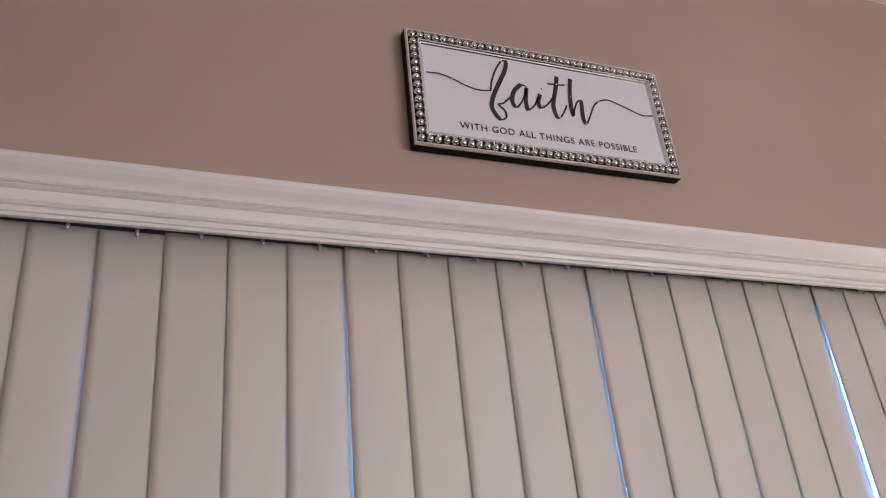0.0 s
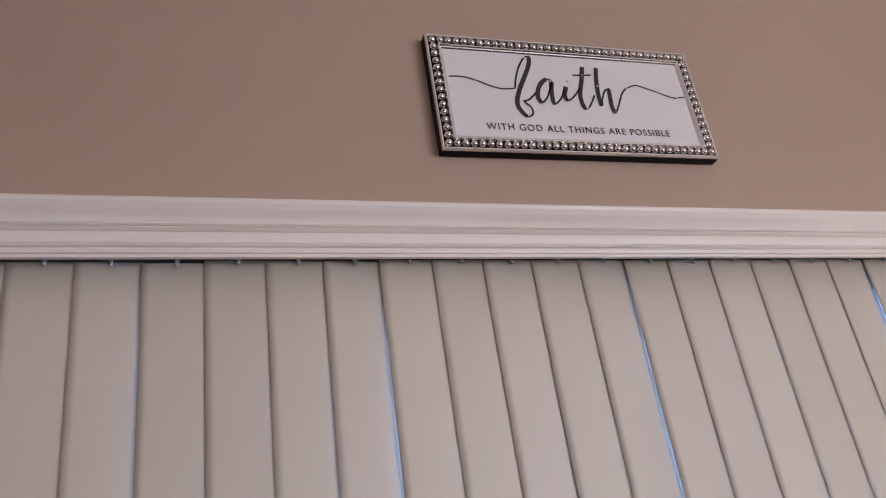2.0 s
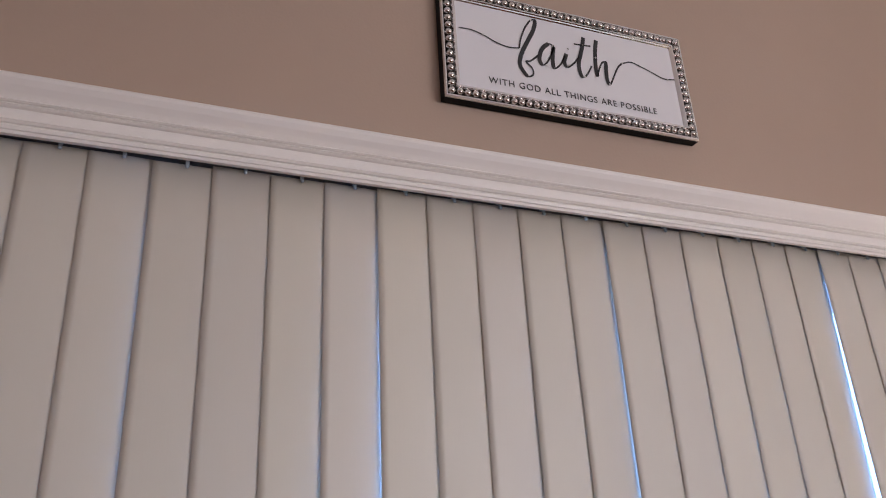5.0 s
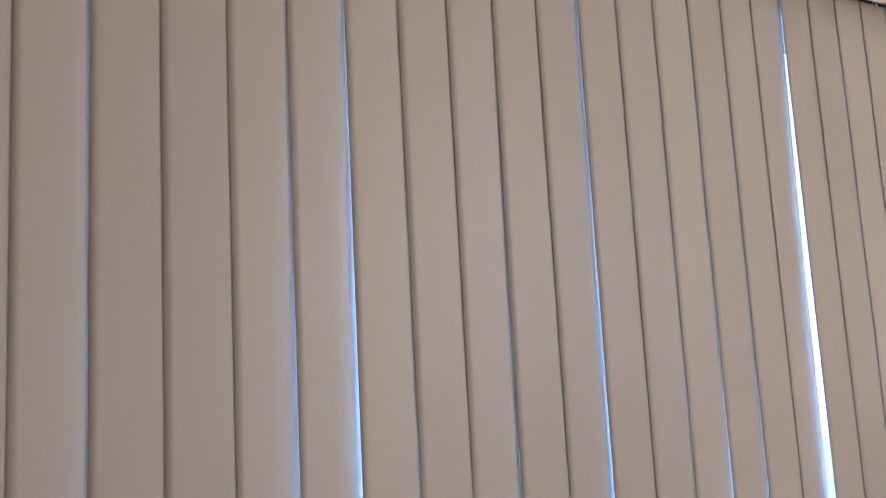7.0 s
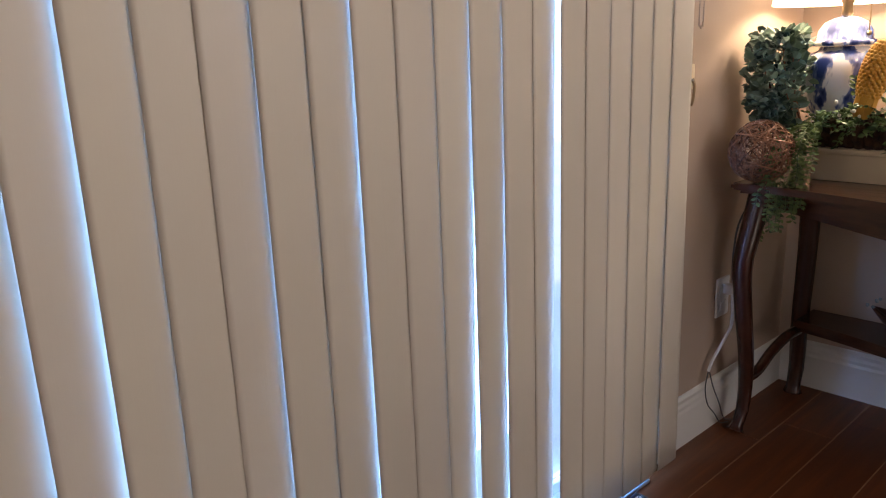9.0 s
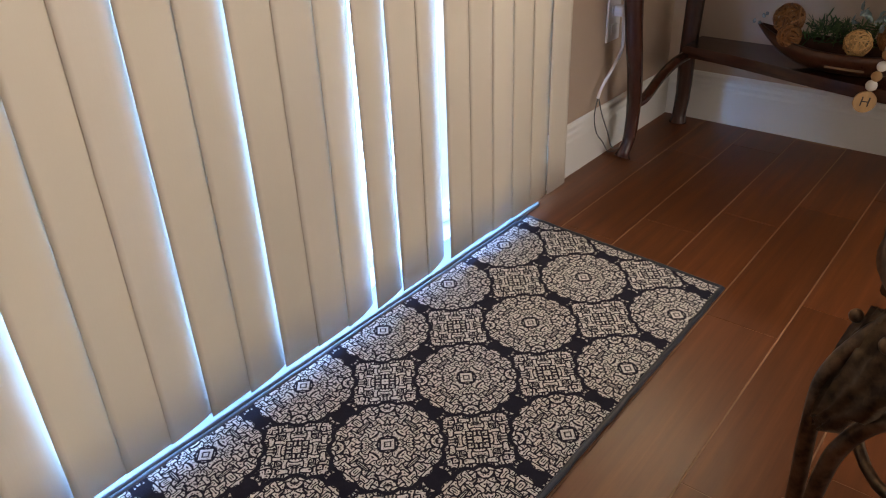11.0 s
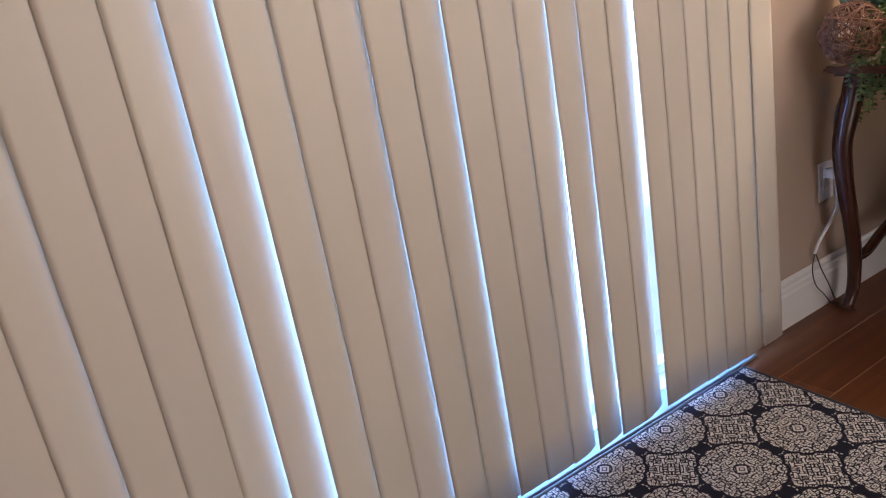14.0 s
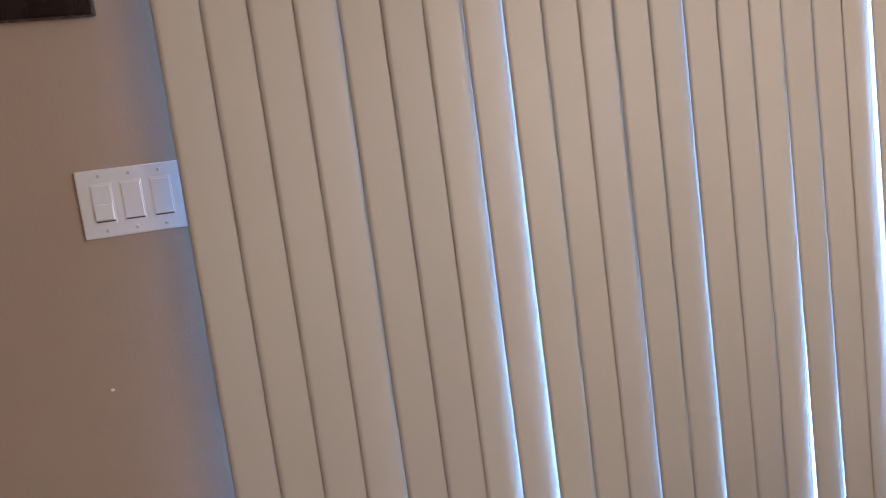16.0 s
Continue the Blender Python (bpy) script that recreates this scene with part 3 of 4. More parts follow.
for kind_, sides in bars.items():
    for side, (a, b, c) in enumerate(sides):
        bm = bmesh.new()
        sgn = 1 if side == 0 else -1
        rows = []
        for w, d in prof:
            if kind_ == "rail":
                rows.append((bm.verts.new((a + w, YF + d, c + sgn * w)), bm.verts.new((b - w, YF + d, c + sgn * w))))
            else:
                rows.append((bm.verts.new((c + sgn * w, YF + d, a + w)), bm.verts.new((c + sgn * w, YF + d, b - w))))
        for (p, q), (r_, s_) in zip(rows, rows[1:]):
            bm.faces.new((p, q, s_, r_))
        # beads along the middle of the bar
        n = round((b - a - 0.026) / (0.0150 if kind_ == "rail" else 0.0158))
        for i in range(n + 1):
            if kind_ == "stile" and i in (0, n):
                continue
            w = a + 0.013 + (b - a - 0.026) * i / n
            cc = (w, YF - 0.004, c + sgn * 0.0136) if kind_ == "rail" else (c + sgn * 0.0136, YF - 0.004, w)
            bead_spots.append(cc)
        part(kind_, bm, M_RECESS, sign, "antique silver moulding with the recess shade in its colour")
        for lip_name, edge_profile in (("outer_lip", outer), ("inner_lip", lip)):
            bm = bmesh.new()
            rows = []
            for w, d in edge_profile:
                if kind_ == "rail":
                    rows.append((bm.verts.new((a + w, YF + d, c + sgn * w)), bm.verts.new((b - w, YF + d, c + sgn * w))))
                else:
                    rows.append((bm.verts.new((c + sgn * w, YF + d, a + w)), bm.verts.new((c + sgn * w, YF + d, b - w))))
            for (p, q), (r_, s_) in zip(rows, rows[1:]):
                bm.faces.new((p, q, s_, r_))
            part(lip_name, bm, M_LIP, sign, "bright silver " + lip_name.replace("_", " "))
bm = ball(bmesh.new(), (0, 0, 0), 0.0072, 12)
for f in bm.faces:
    f.smooth = True
bead_mesh = bpy.data.meshes.new("bead")
bm.to_mesh(bead_mesh)
bm.free()
bead_mesh.materials.append(M_SILVER)
for cc in bead_spots:
    b_ = new("bead", bead_mesh)
    b_.parent = sign
    b_.matrix_parent_inverse = sign.matrix_basis.inverted()
    b_.location = cc
STROKES = {
    "swash": "-235,33 -211,34 -187,28 -161,17 -137,12 -114,15",
    "letter_f": "-114,15 -109,36 -98,64 -83,87 -74,87 -79,66 -93,38 -108,8 -116,-18 -111,-35 -101,-46 -90,-39 -91,-25 -102,-13 -92,-9 -74,8",
    "letter_a": "-38,37 -50,39 -66,22 -73,-1 -67,-13 -55,-2 -43,22 -39,34 -44,8 -43,-15 -28,-3 -16,19",
    "letter_i": "-12,25 -19,4 -13,-6 2,6 17,25",
    "letter_t": "32,74 24,43 13,7 15,-19 23,-21 34,-6 42,9",
    "letter_t_bar": "8,53 26,54 46,56",
    "letter_h": "61,74 55,46 51,10 52,-13 56,-1 66,20 75,24 74,6 73,-17 78,-27 88,-10 102,17 114,30",
    "swash_end": "114,30 136,38 159,32 185,23 211,14 237,17",
    "letter_i_dot": "-8,37 -6,38",
}
bm = bmesh.new()
for name_, s_ in STROKES.items():
    pts = [Vector((float(w.split(",")[0]) / 1000, 0, float(w.split(",")[1]) / 1000)) for w in s_.split()]
    pts = spline(pts, 8)
    fine = name_.startswith("swash")
    prev = None
    for i, p in enumerate(pts):
        d = (pts[min(i + 1, len(pts) - 1)] - pts[max(i - 1, 0)]).normalized()
        nrm = Vector((-d.z, 0, d.x))
        w = 0.0014 if fine else (0.0043 if d.z < -0.35 else 0.0018)
        c = Vector((-0.467, YF - 0.0034, 2.383)) + p
        a_, b_ = bm.verts.new(c + nrm * w), bm.verts.new(c - nrm * w)
        if prev:
            bm.faces.new((prev[0], prev[1], b_, a_))
        prev = (a_, b_)
DOTS = "-187,28 -83,87 -110,-14 -60,-12 -42,35 -9,-1 27,54 22,-22 53,30 77,-27 114,30 180,25 219,13"
for w in DOTS.split():
    u_, v_ = (float(q) / 1000 for q in w.split(","))
    d_ = bmesh.new()
    ball(d_, (-0.467 + u_, YF - 0.0042, 2.383 + v_), 0.0017, 8)
    part("light_dot", d_, M_WHITECER, sign)
part("script_word", bm, M_INK, sign, "the word faith in black script")
text_part("motto", "WITH GOD ALL THINGS ARE POSSIBLE", 0.0185, Matrix.Translation((-0.469, YF - 0.0034, 2.3125)) @ Matrix.Rotation(radians(90), 4, "X") @ Matrix.Diagonal((0.985, 1.04, 1, 1)), M_INK, sign, "motto in small black capitals", 1.16)

# ---------------------------------------------------------------- switch plate, dark picture, nail hole
sw = thing("switch_plate", (-1.596, YN, 1.245), "white three-gang rocker switch plate on the wall", "switch")
part("plate", boxed(-1.684, -1.506, YN - 0.007, YN - 0.0005, 1.184, 1.305, 0.003), M_PLASTIC, sw)
for i, xs in enumerate((-1.645, -1.595, -1.545)):
    part("surround", boxed(xs - 0.0185, xs + 0.0185, YN - 0.0079, YN - 0.006, 1.209, 1.280, 0.0006), M_PLASTIC, sw)
    rock = part("rocker", boxed(xs - 0.0160, xs + 0.0160, YN - 0.0092, YN - 0.007, 1.2145, 1.2765, 0.0008), M_PLASTIC, sw, "white rocker")
    # solid dark strip drawn as the shadow line below the rocker
    part("gap_shade", boxed(xs - 0.0160, xs + 0.0160, YN - 0.0086, YN - 0.0075, 1.2115, 1.2138), M_SLOT, rock)
    if i == 0:
        part("slider", boxed(xs - 0.0150, xs + 0.0150, YN - 0.0128, YN - 0.0093, 1.2155, 1.243, 0.001), M_PLASTIC, rock)
    for zs in (1.196, 1.293):
        bm = bmesh.new()
        bmesh.ops.create_cone(bm, cap_ends=True, segments=12, radius1=0.0035, radius2=0.003, depth=0.0015, matrix=Matrix.Translation((xs, YN - 0.0077, zs)) @ Matrix.Rotation(radians(90), 4, "X"))
        part("screw", bm, M_SCREW, sw)

pic = thing("wall_picture", (-1.85, YN, 1.8), "dark brown framed picture hanging on the tan wall", "picture")
PX0, PX1, PZ0, PZ1 = -2.10, -1.60, 1.566, 2.05
M_PICWOOD = wood("dark_frame_wood", (0.012, 0.006, 0.005), (0.030, 0.014, 0.010), 0.25)
for nm, b in (("frame_bottom", (PX0, PX1, PZ0, PZ0 + 0.035)), ("frame_top", (PX0, PX1, PZ1 - 0.035, PZ1)), ("frame_side", (PX0, PX0 + 0.035, PZ0 + 0.035, PZ1 - 0.035)), ("frame_side", (PX1 - 0.035, PX1, PZ0 + 0.035, PZ1 - 0.035))):
    bm = boxed(b[0], b[1], YN - 0.024, YN - 0.001, b[2], b[3], 0.004)
    part(nm, bm, M_PICWOOD, pic)
mpic = Mat("picture_print", (0.4, 0.33, 0.25), 0.5)
mpic.color(mpic.ramp(mpic.noise(45, 5), [(0.4, (0.04, 0.025, 0.02)), (0.6, (0.55, 0.45, 0.32))]))
part("print", boxed(PX0 + 0.03, PX1 - 0.03, YN - 0.012, YN - 0.002, PZ0 + 0.03, PZ1 - 0.03), mpic.m, pic, "mottled brown and cream print")
bm = bmesh.new()
ball(bm, (-1.688, YN - 0.0005, 0.909), 0.004, 10, 0.7)
tagged(part("plaster_nick", bm, M_CEIL), "small pale plaster nick in the wall", "nick")

# ---------------------------------------------------------------- rug
rug = thing("rug", (0.299, 0.0, 0), "navy rug with cream medallions lying before the blind", "rug")
SKEW = Matrix(((1, 0.072, 0, 0), (0, 1, 0, 0), (0, 0, 1, 0), (0, 0, 0, 1)))   # the weave is pulled askew
RL, RWD = 1.52, 0.515
bm = bmesh.new()
n_u, n_v = 76, 24
grid = [[bm.verts.new((-0.008 - (RL - 0.016) * i / n_u, -0.008 - (RWD - 0.016) * j / n_v, 0.0085 + 0.0012 * noise.noise(Vector((i * 0.35, j * 0.35, 0))))) for j in range(n_v + 1)] for i in range(n_u + 1)]
for i in range(n_u):
    for j in range(n_v):
        bm.faces.new((grid[i][j], grid[i + 1][j], grid[i + 1][j + 1], grid[i][j + 1]))
pile = part("pile_mat", bm, M_RUG, rug, smooth=True)
pile.matrix_parent_inverse = SKEW
bm = bmesh.new()
rb = random.Random(2)
loop = [(-0.004, -0.004), (-RL + 0.004, -0.004), (-RL + 0.004, -RWD + 0.004), (-0.004, -RWD + 0.004)]
for (ax, ay), (bx, by) in zip(loop, loop[1:] + loop[:1]):
    n_ = int(math.hypot(bx - ax, by - ay) / 0.03)
    pts = [Vector((ax + (bx - ax) * i / n_, ay + (by - ay) * i / n_ + rb.uniform(-0.0012, 0.0012), 0.0060 + rb.uniform(-0.0005, 0.0008))) for i in range(n_ + 1)]
    tube(bm, pts, 0.0062, 8, 0.8)
edge = part("binding", bm, M_RUGEDGE, rug, "dark bound edge", smooth=True)
edge.matrix_parent_inverse = SKEW

# ---------------------------------------------------------------- console table
YC = -0.70                       # middle of the table's length
YL = -0.002                      # its end by the blind wall
table = thing("console_table", (0.95, YC, 0), "dark mahogany bow-front console table with cabriole legs", "console table")


def bow(y, x_end, x_mid):
    """Front edge of a bowed outline along y."""
    s = max(-1.0, min(1.0, (y - YC) / (YL - YC)))
    return x_mid + (x_end - x_mid) * (1 - math.cos(math.pi * s)) / 2


def bowed_slab(z0, z1, x_end, x_mid, x_back, y_end, inset=0.0):
    b = bmesh.new()
    N = 40
    lo, hi = [], []
    ys = [YC - (y_end - YC) + 2 * (y_end - YC) * i / N for i in range(N + 1)]
    outline = [(bow(y, x_end, x_mid) + inset, y) for y in ys] + [(x_back, ys[-1]), (x_back, ys[0])]
    prism(b, outline, "z", z0, z1)
    return b


bm = bowed_slab(0.706, 0.724, 0.692, 0.575, 1.19, YL)
bmesh.ops.bevel(bm, geom=[e for e in bm.edges if abs(e.verts[0].co.z - e.verts[1].co.z) < 1e-5], offset=0.005, segments=2, affect="EDGES")
part("tabletop", bm, M_MAHOGTOP, table, "polished dark tabletop")
part("top_moulding", bowed_slab(0.694, 0.7055, 0.722, 0.585, 1.185, YL - 0.012), M_MAHOGTOP, table)
# apron with a sweeping lower edge
bm = bmesh.new()
N = 48
A, B = [], []
for i in range(N + 1):
    y = YC - (YL - 0.05 - YC) + 2 * (YL - 0.05 - YC) * i / N
    s = abs((y - YC) / (YL - 0.05 - YC))
    zb_ = 0.668 - 0.046 * (1 - s ** 1.7) if s < 1 else 0.665
    x_ = bow(y, 0.748, 0.612)
    A.append([bm.verts.new((x_, y, 0.6935)), bm.verts.new((x_, y, zb_)), bm.verts.new((x_ - 0.004, y, zb_ + 0.006)), bm.verts.new((x_ - 0.004, y, zb_ - 0.004)), bm.verts.new((x_ + 0.018, y, zb_ - 0.004)), bm.verts.new((x_ + 0.018, y, 0.6935))])
for a, b in zip(A, A[1:]):
    for i in (0, 2, 3, 4):
        bm.faces.new((a[i], a[i + 1], b[i + 1], b[i]))
    bm.faces.new((a[1], a[2], b[2], b[1]))
part("apron", bm, M_MAHOGTOP, table, "curved apron with a carved flower")
bm = bmesh.new()
for i in range(7):
    a = i * math.pi / 3
    rr_ = 0.0 if i == 6 else 0.0125
    y_ = -0.590 + rr_ * math.cos(a)
    bmesh.ops.create_uvsphere(bm, u_segments=10, v_segments=6, radius=0.0078, matrix=Matrix.Translation((bow(y_, 0.748, 0.612) - 0.0015, y_, 0.663 + rr_ * math.sin(a))) @ Matrix.Diagonal((0.7, 1, 1, 1)))
part("carved_flower", bm, M_MAHOG, table, "carved flower rosette", smooth=True)
for side in (1, -1):
    bm = bmesh.new()
    for i in range(9):
        y_ = -0.590 + side * (0.030 + 0.014 * i)
        lift = 0.006 if i % 2 else -0.006
        m_ = Matrix.Translation((bow(y_, 0.748, 0.612) - 0.0008, y_, 0.659 + lift)) @ Matrix.Rotation(radians(32 if i % 2 else -32) * side, 4, "X") @ Matrix.Diagonal((0.28, 1.0, 0.36, 1))
        bmesh.ops.create_uvsphere(bm, u_segments=10, v_segments=6, radius=0.0105, matrix=m_)
    part("carved_spray", bm, M_CARVED, table, "carved leaf spray on the apron", smooth=True)
part("side_apron", boxed(0.78, 1.15, YL - 0.040, YL - 0.022, 0.62, 0.6935, 0.002), M_MAHOG, table)
part("side_apron", boxed(0.78, 1.15, 2 * YC - YL + 0.022, 2 * YC - YL + 0.040, 0.62, 0.6935, 0.002), M_MAHOG, table)


def cabriole(sign):
    yb = YL - 0.020 if sign > 0 else 2 * YC - YL + 0.020
    b = bmesh.new()
    pts = spline([(0.800, yb - 0.012 * sign, 0.694), (0.772, yb - 0.006 * sign, 0.60), (0.745, yb, 0.50), (0.757, yb - 0.002 * sign, 0.38), (0.785, yb - 0.004 * sign, 0.25), (0.802, yb - 0.002 * sign, 0.14), (0.797, yb, 0.06), (0.776, yb + 0.003 * sign, 0.018), (0.768, yb + 0.004 * sign, 0.002)], 6)

    def rad(t):
        return 0.030 - 0.013 * min(1, t * 1.25) + 0.009 * max(0, (t - 0.88) / 0.12)
    tube(b, pts, rad, 12)
    return b


for sg in (1, -1):
    part("leg", cabriole(sg), M_MAHOG, table, smooth=True)
    yb = YL - 0.028 if sg > 0 else 2 * YC - YL + 0.028
    bm = bmesh.new()
    tube(bm, spline([(1.150, yb, 0.694), (1.152, yb, 0.50), (1.143, yb, 0.34), (1.135, yb, 0.22), (1.140, yb, 0.10), (1.128, yb, 0.03), (1.124, yb, 0.002)], 6), lambda t: 0.031 - 0.012 * t + 0.008 * max(0, (t - 0.85) / 0.15), 10)
    part("leg", bm, M_MAHOG, table, smooth=True)
    bm = bmesh.new()
    ys = -1 if sg > 0 else 1
    tube(bm, spline([(0.797, yb + 0.004 * sg, 0.155), (0.86, yb, 0.158), (0.93, yb - 0.006 * sg, 0.195), (0.99, yb - 0.02 * sg, 0.228), (1.06, yb - 0.03 * sg, 0.238)], 6), 0.015, 10)
    part("stretcher", bm, M_MAHOG, table, smooth=True)
bm = bowed_slab(0.250, 0.272, 1.030, 0.895, 1.165, YL - 0.052)
bmesh.ops.bevel(bm, geom=[e for e in bm.edges if abs(e.verts[0].co.z - e.verts[1].co.z) < 1e-5], offset=0.004, segments=2, affect="EDGES")
part("shelf", bm, M_MAHOGTOP, table)
part("shelf_moulding", bowed_slab(0.236, 0.2495, 1.042, 0.907, 1.16, YL - 0.062), M_MAHOGTOP, table)

# ---------------------------------------------------------------- on the tabletop
TT = 0.7245
riser = thing("wooden_riser", (0.95, -0.62, TT), "cream painted wooden riser box on the tabletop", "riser")
part("body", boxed(0.848, 1.10, -1.10, -0.135, TT, 0.792, 0.003), M_CREAM, riser)
part("top_board", boxed(0.840, 1.11, -1.11, -0.125, 0.7925, 0.806, 0.004), M_CREAM, riser)
RT = 0.8065

lampt = thing("table_lamp", (0.97, -0.147, RT), "lit table lamp with blue and white ginger-jar base and white shade", "lamp")
LX, LY = 0.97, -0.147
part("foot", lathe([(0.0, 0), (0.062, 0), (0.064, 0.008), (0.058, 0.016), (0.0, 0.016)], 32, (LX, LY, RT)), M_BRASS, lampt)
part("jar", lathe([(0.030, 0.016), (0.055, 0.018), (0.062, 0.05), (0.085, 0.11), (0.099, 0.165), (0.098, 0.20), (0.082, 0.228), (0.060, 0.238), (0.056, 0.246)], 40, (LX, LY, RT)), M_PORC, lampt, "blue and white porcelain jar", smooth=True)
part("lid", lathe([(0.056, 0.247), (0.078, 0.249), (0.080, 0.258), (0.066, 0.263), (0.064, 0.285), (0.050, 0.305), (0.028, 0.316), (0.012, 0.320)], 40, (LX, LY, RT)), M_PORC, lampt, "domed porcelain lid", smooth=True)
part("neck", lathe([(0.010, 0.320), (0.014, 0.325), (0.012, 0.35), (0.016, 0.356), (0.016, 0.40), (0.0, 0.40)], 16, (LX, LY, RT)), M_BRASS, lampt, "brass neck", smooth=True)
bm = bmesh.new()
lathe([(0.178, 1.160), (0.158, 1.385)], 48, (LX, LY, 0), bm, closed=True)
lathe([(0.1765, 1.160), (0.1565, 1.385)], 48, (LX, LY, 0), bm, closed=True)
part("shade", bm, M_SHADE, lampt, "glowing white drum shade", smooth=True)
bm = bmesh.new()
tube(bm, [Vector((LX - 0.02, LY - 0.062, z / 1000)) for z in (1170, 1140, 1110, 1090)], 0.0016, 6)
ball(bm, (LX - 0.02, LY - 0.062, 1.083), 0.007, 10)
part("pull_chain", bm, M_BRASS, lampt, "gold pull chain")

# bark trough with a garland
planter = thing("bark_planter", (0.93, -0.55, RT), "dark bark trough filled with garland on the riser", "planter")
bm = bmesh.new()
rp = random.Random(7)
for i in range(46):
    y = -0.135 - 0.021 * i
    for q in range(2):
        z0 = RT + 0.002
        tube(bm, [Vector((0.868 + rp.uniform(-0.006, 0.006), y + rp.uniform(-0.006, 0.006), z0)), Vector((0.864 + rp.uniform(-0.008, 0.008), y + rp.uniform(-0.01, 0.01), z0 + 0.03)), Vector((0.860 + rp.uniform(-0.01, 0.01), y + rp.uniform(-0.012, 0.012), z0 + rp.uniform(0.055, 0.085)))], rp.uniform(0.008, 0.013), 6)
box(bm, 0.866, 0.905, -1.10, -0.135, RT + 0.001, RT + 0.060)
part("trough", bm, M_BARK, planter)


def leaf(bm, c, d, nrm, length, width):
    """A folded pointed leaf of six faces."""
    d = d.normalized()
    s = d.cross(nrm)
    if s.length < 1e-3:
        s = d.orthogonal()
    s.normalize()
    u = s.cross(d)
    q = [c, c + d * length * 0.35 + s * width + u * width * 0.25, c + d * length * 0.75 + s * width * 0.8 + u * width * 0.1, c + d * length - u * width * 0.3,
         c + d * length * 0.75 - s * width * 0.8 + u * width * 0.1, c + d * length * 0.35 - s * width + u * width * 0.25, c + d * length * 0.4 - u * width * 0.15]
    v = [bm.verts.new(p) for p in q]
    for a, b in ((0, 1), (1, 2), (2, 3), (3, 4), (4, 5), (5, 0)):
        bm.faces.new((v[6], v[a], v[b]))


def rand_dir(r):
    return Vector((r.gauss(0, 1), r.gauss(0, 1), r.gauss(0, 1))).normalized()


rg = random.Random(11)
bush = thing("eucalyptus_sprig", (0.86, -0.06, RT), "bushy grey-green artificial eucalyptus beside the lamp", "greenery")
bm = bmesh.new()
for i in range(1050):
    a, h = rg.uniform(0, 2 * math.pi), rg.random()
    rad_ = 0.074 * (1 - (abs(h - 0.6) * 1.15) ** 2) * rg.uniform(0.12, 1.05)
    c = Vector((0.822 + rad_ * math.cos(a) * 0.9, -0.045 + rad_ * math.sin(a) * 0.95, 0.845 + 0.25 * h))
    c.y = min(c.y, 0.035)
    out = Vector((math.cos(a), math.sin(a), rg.uniform(-0.5, 0.9)))
    leaf(bm, c, out + rand_dir(rg) * 0.5, rand_dir(rg), rg.uniform(0.017, 0.029), rg.uniform(0.008, 0.0125))
tagged(part("leaves", bm, M_LEAF, bush), kind="stuff")
bm = bmesh.new()
for i in range(14):
    a = rg.uniform(0, 2 * math.pi)
    tube(bm, spline([(0.86, -0.11, 0.835), (0.84 + 0.02 * math.cos(a), -0.06 + 0.03 * math.sin(a), 0.93), (0.83 + 0.05 * math.cos(a), -0.045 + 0.05 * math.sin(a), 1.05)], 4), 0.0018, 5)
part("stems", bm, M_TWIG, bush)

garl = thing("fern_garland", (0.86, -0.5, RT + 0.06), "green fern garland with white berries along the planter", "garland")


def frond(bm, start, d, length, droop, leafsize, r):
    p, d = Vector(start), Vector(d).normalized()
    n = max(4, int(length / 0.012))
    pts = [p.copy()]
    for i in range(n):
        d = (d + Vector((0, 0, -droop)) + rand_dir(r) * 0.10).normalized()
        p = p + d * length / n
        pts.append(p.copy())
        side = d.cross(Vector((0, 0, 1)) if abs(d.z) < 0.9 else Vector((1, 0, 0))).normalized()
        for sgn_ in (1, -1):
            leaf(bm, p, side * sgn_ + d * 0.5 + rand_dir(r) * 0.25, rand_dir(r), leafsize * r.uniform(0.7, 1.15), leafsize * 0.32)
    tube(bm, pts, 0.0009, 4)


bm = bmesh.new()
for i in range(230):
    y = rg.uniform(-1.08, -0.13)
    frond(bm, (0.872 + rg.uniform(-0.01, 0.03), y, RT + 0.055 + rg.uniform(-0.01, 0.03)), (rg.uniform(-1.2, 0.1), rg.uniform(-0.9, 0.9), rg.uniform(-0.1, 0.8)), rg.uniform(0.05, 0.11), rg.uniform(0.05, 0.22), rg.uniform(0.012, 0.018), rg)
tagged(part("fronds", bm, M_FERN, garl), kind="stuff")
bm = bmesh.new()
for i in range(46):
    ball(bm, (0.845 + rg.uniform(-0.035, 0.02), rg.uniform(-1.0, -0.17), RT + rg.uniform(0.045, 0.13)), rg.uniform(0.0035, 0.0055), 8)
tagged(part("berries", bm, M_WHITEBEAD, garl, "small white berries"), kind="stuff")

vine = thing("trailing_vine", (0.75, -0.12, 0.8), "small-leaved green vine trailing over the table edge", "vine")
bm = bmesh.new()
for i in range(13):
    y = -0.125 + rg.uniform(-0.035, 0.03)
    frond(bm, (0.83, y, 0.84 + rg.uniform(0, 0.03)), (-1.0, rg.uniform(-0.25, 0.25), 0.1), rg.uniform(0.15, 0.30), rg.uniform(0.11, 0.16), 0.015, rg)
for i in range(7):
    frond(bm, (0.705 + rg.uniform(-0.012, 0.004), -0.122 + rg.uniform(-0.025, 0.025), 0.745), (-0.15, rg.uniform(-0.2, 0.3), -0.8), rg.uniform(0.07, 0.13), 0.2, 0.014, rg)
for i in range(2):
    frond(bm, (0.80, -0.06 + 0.012 * i, 0.69), (-0.08, 0.05, -0.9), rg.uniform(0.10, 0.14), 0.2, 0.013, rg)
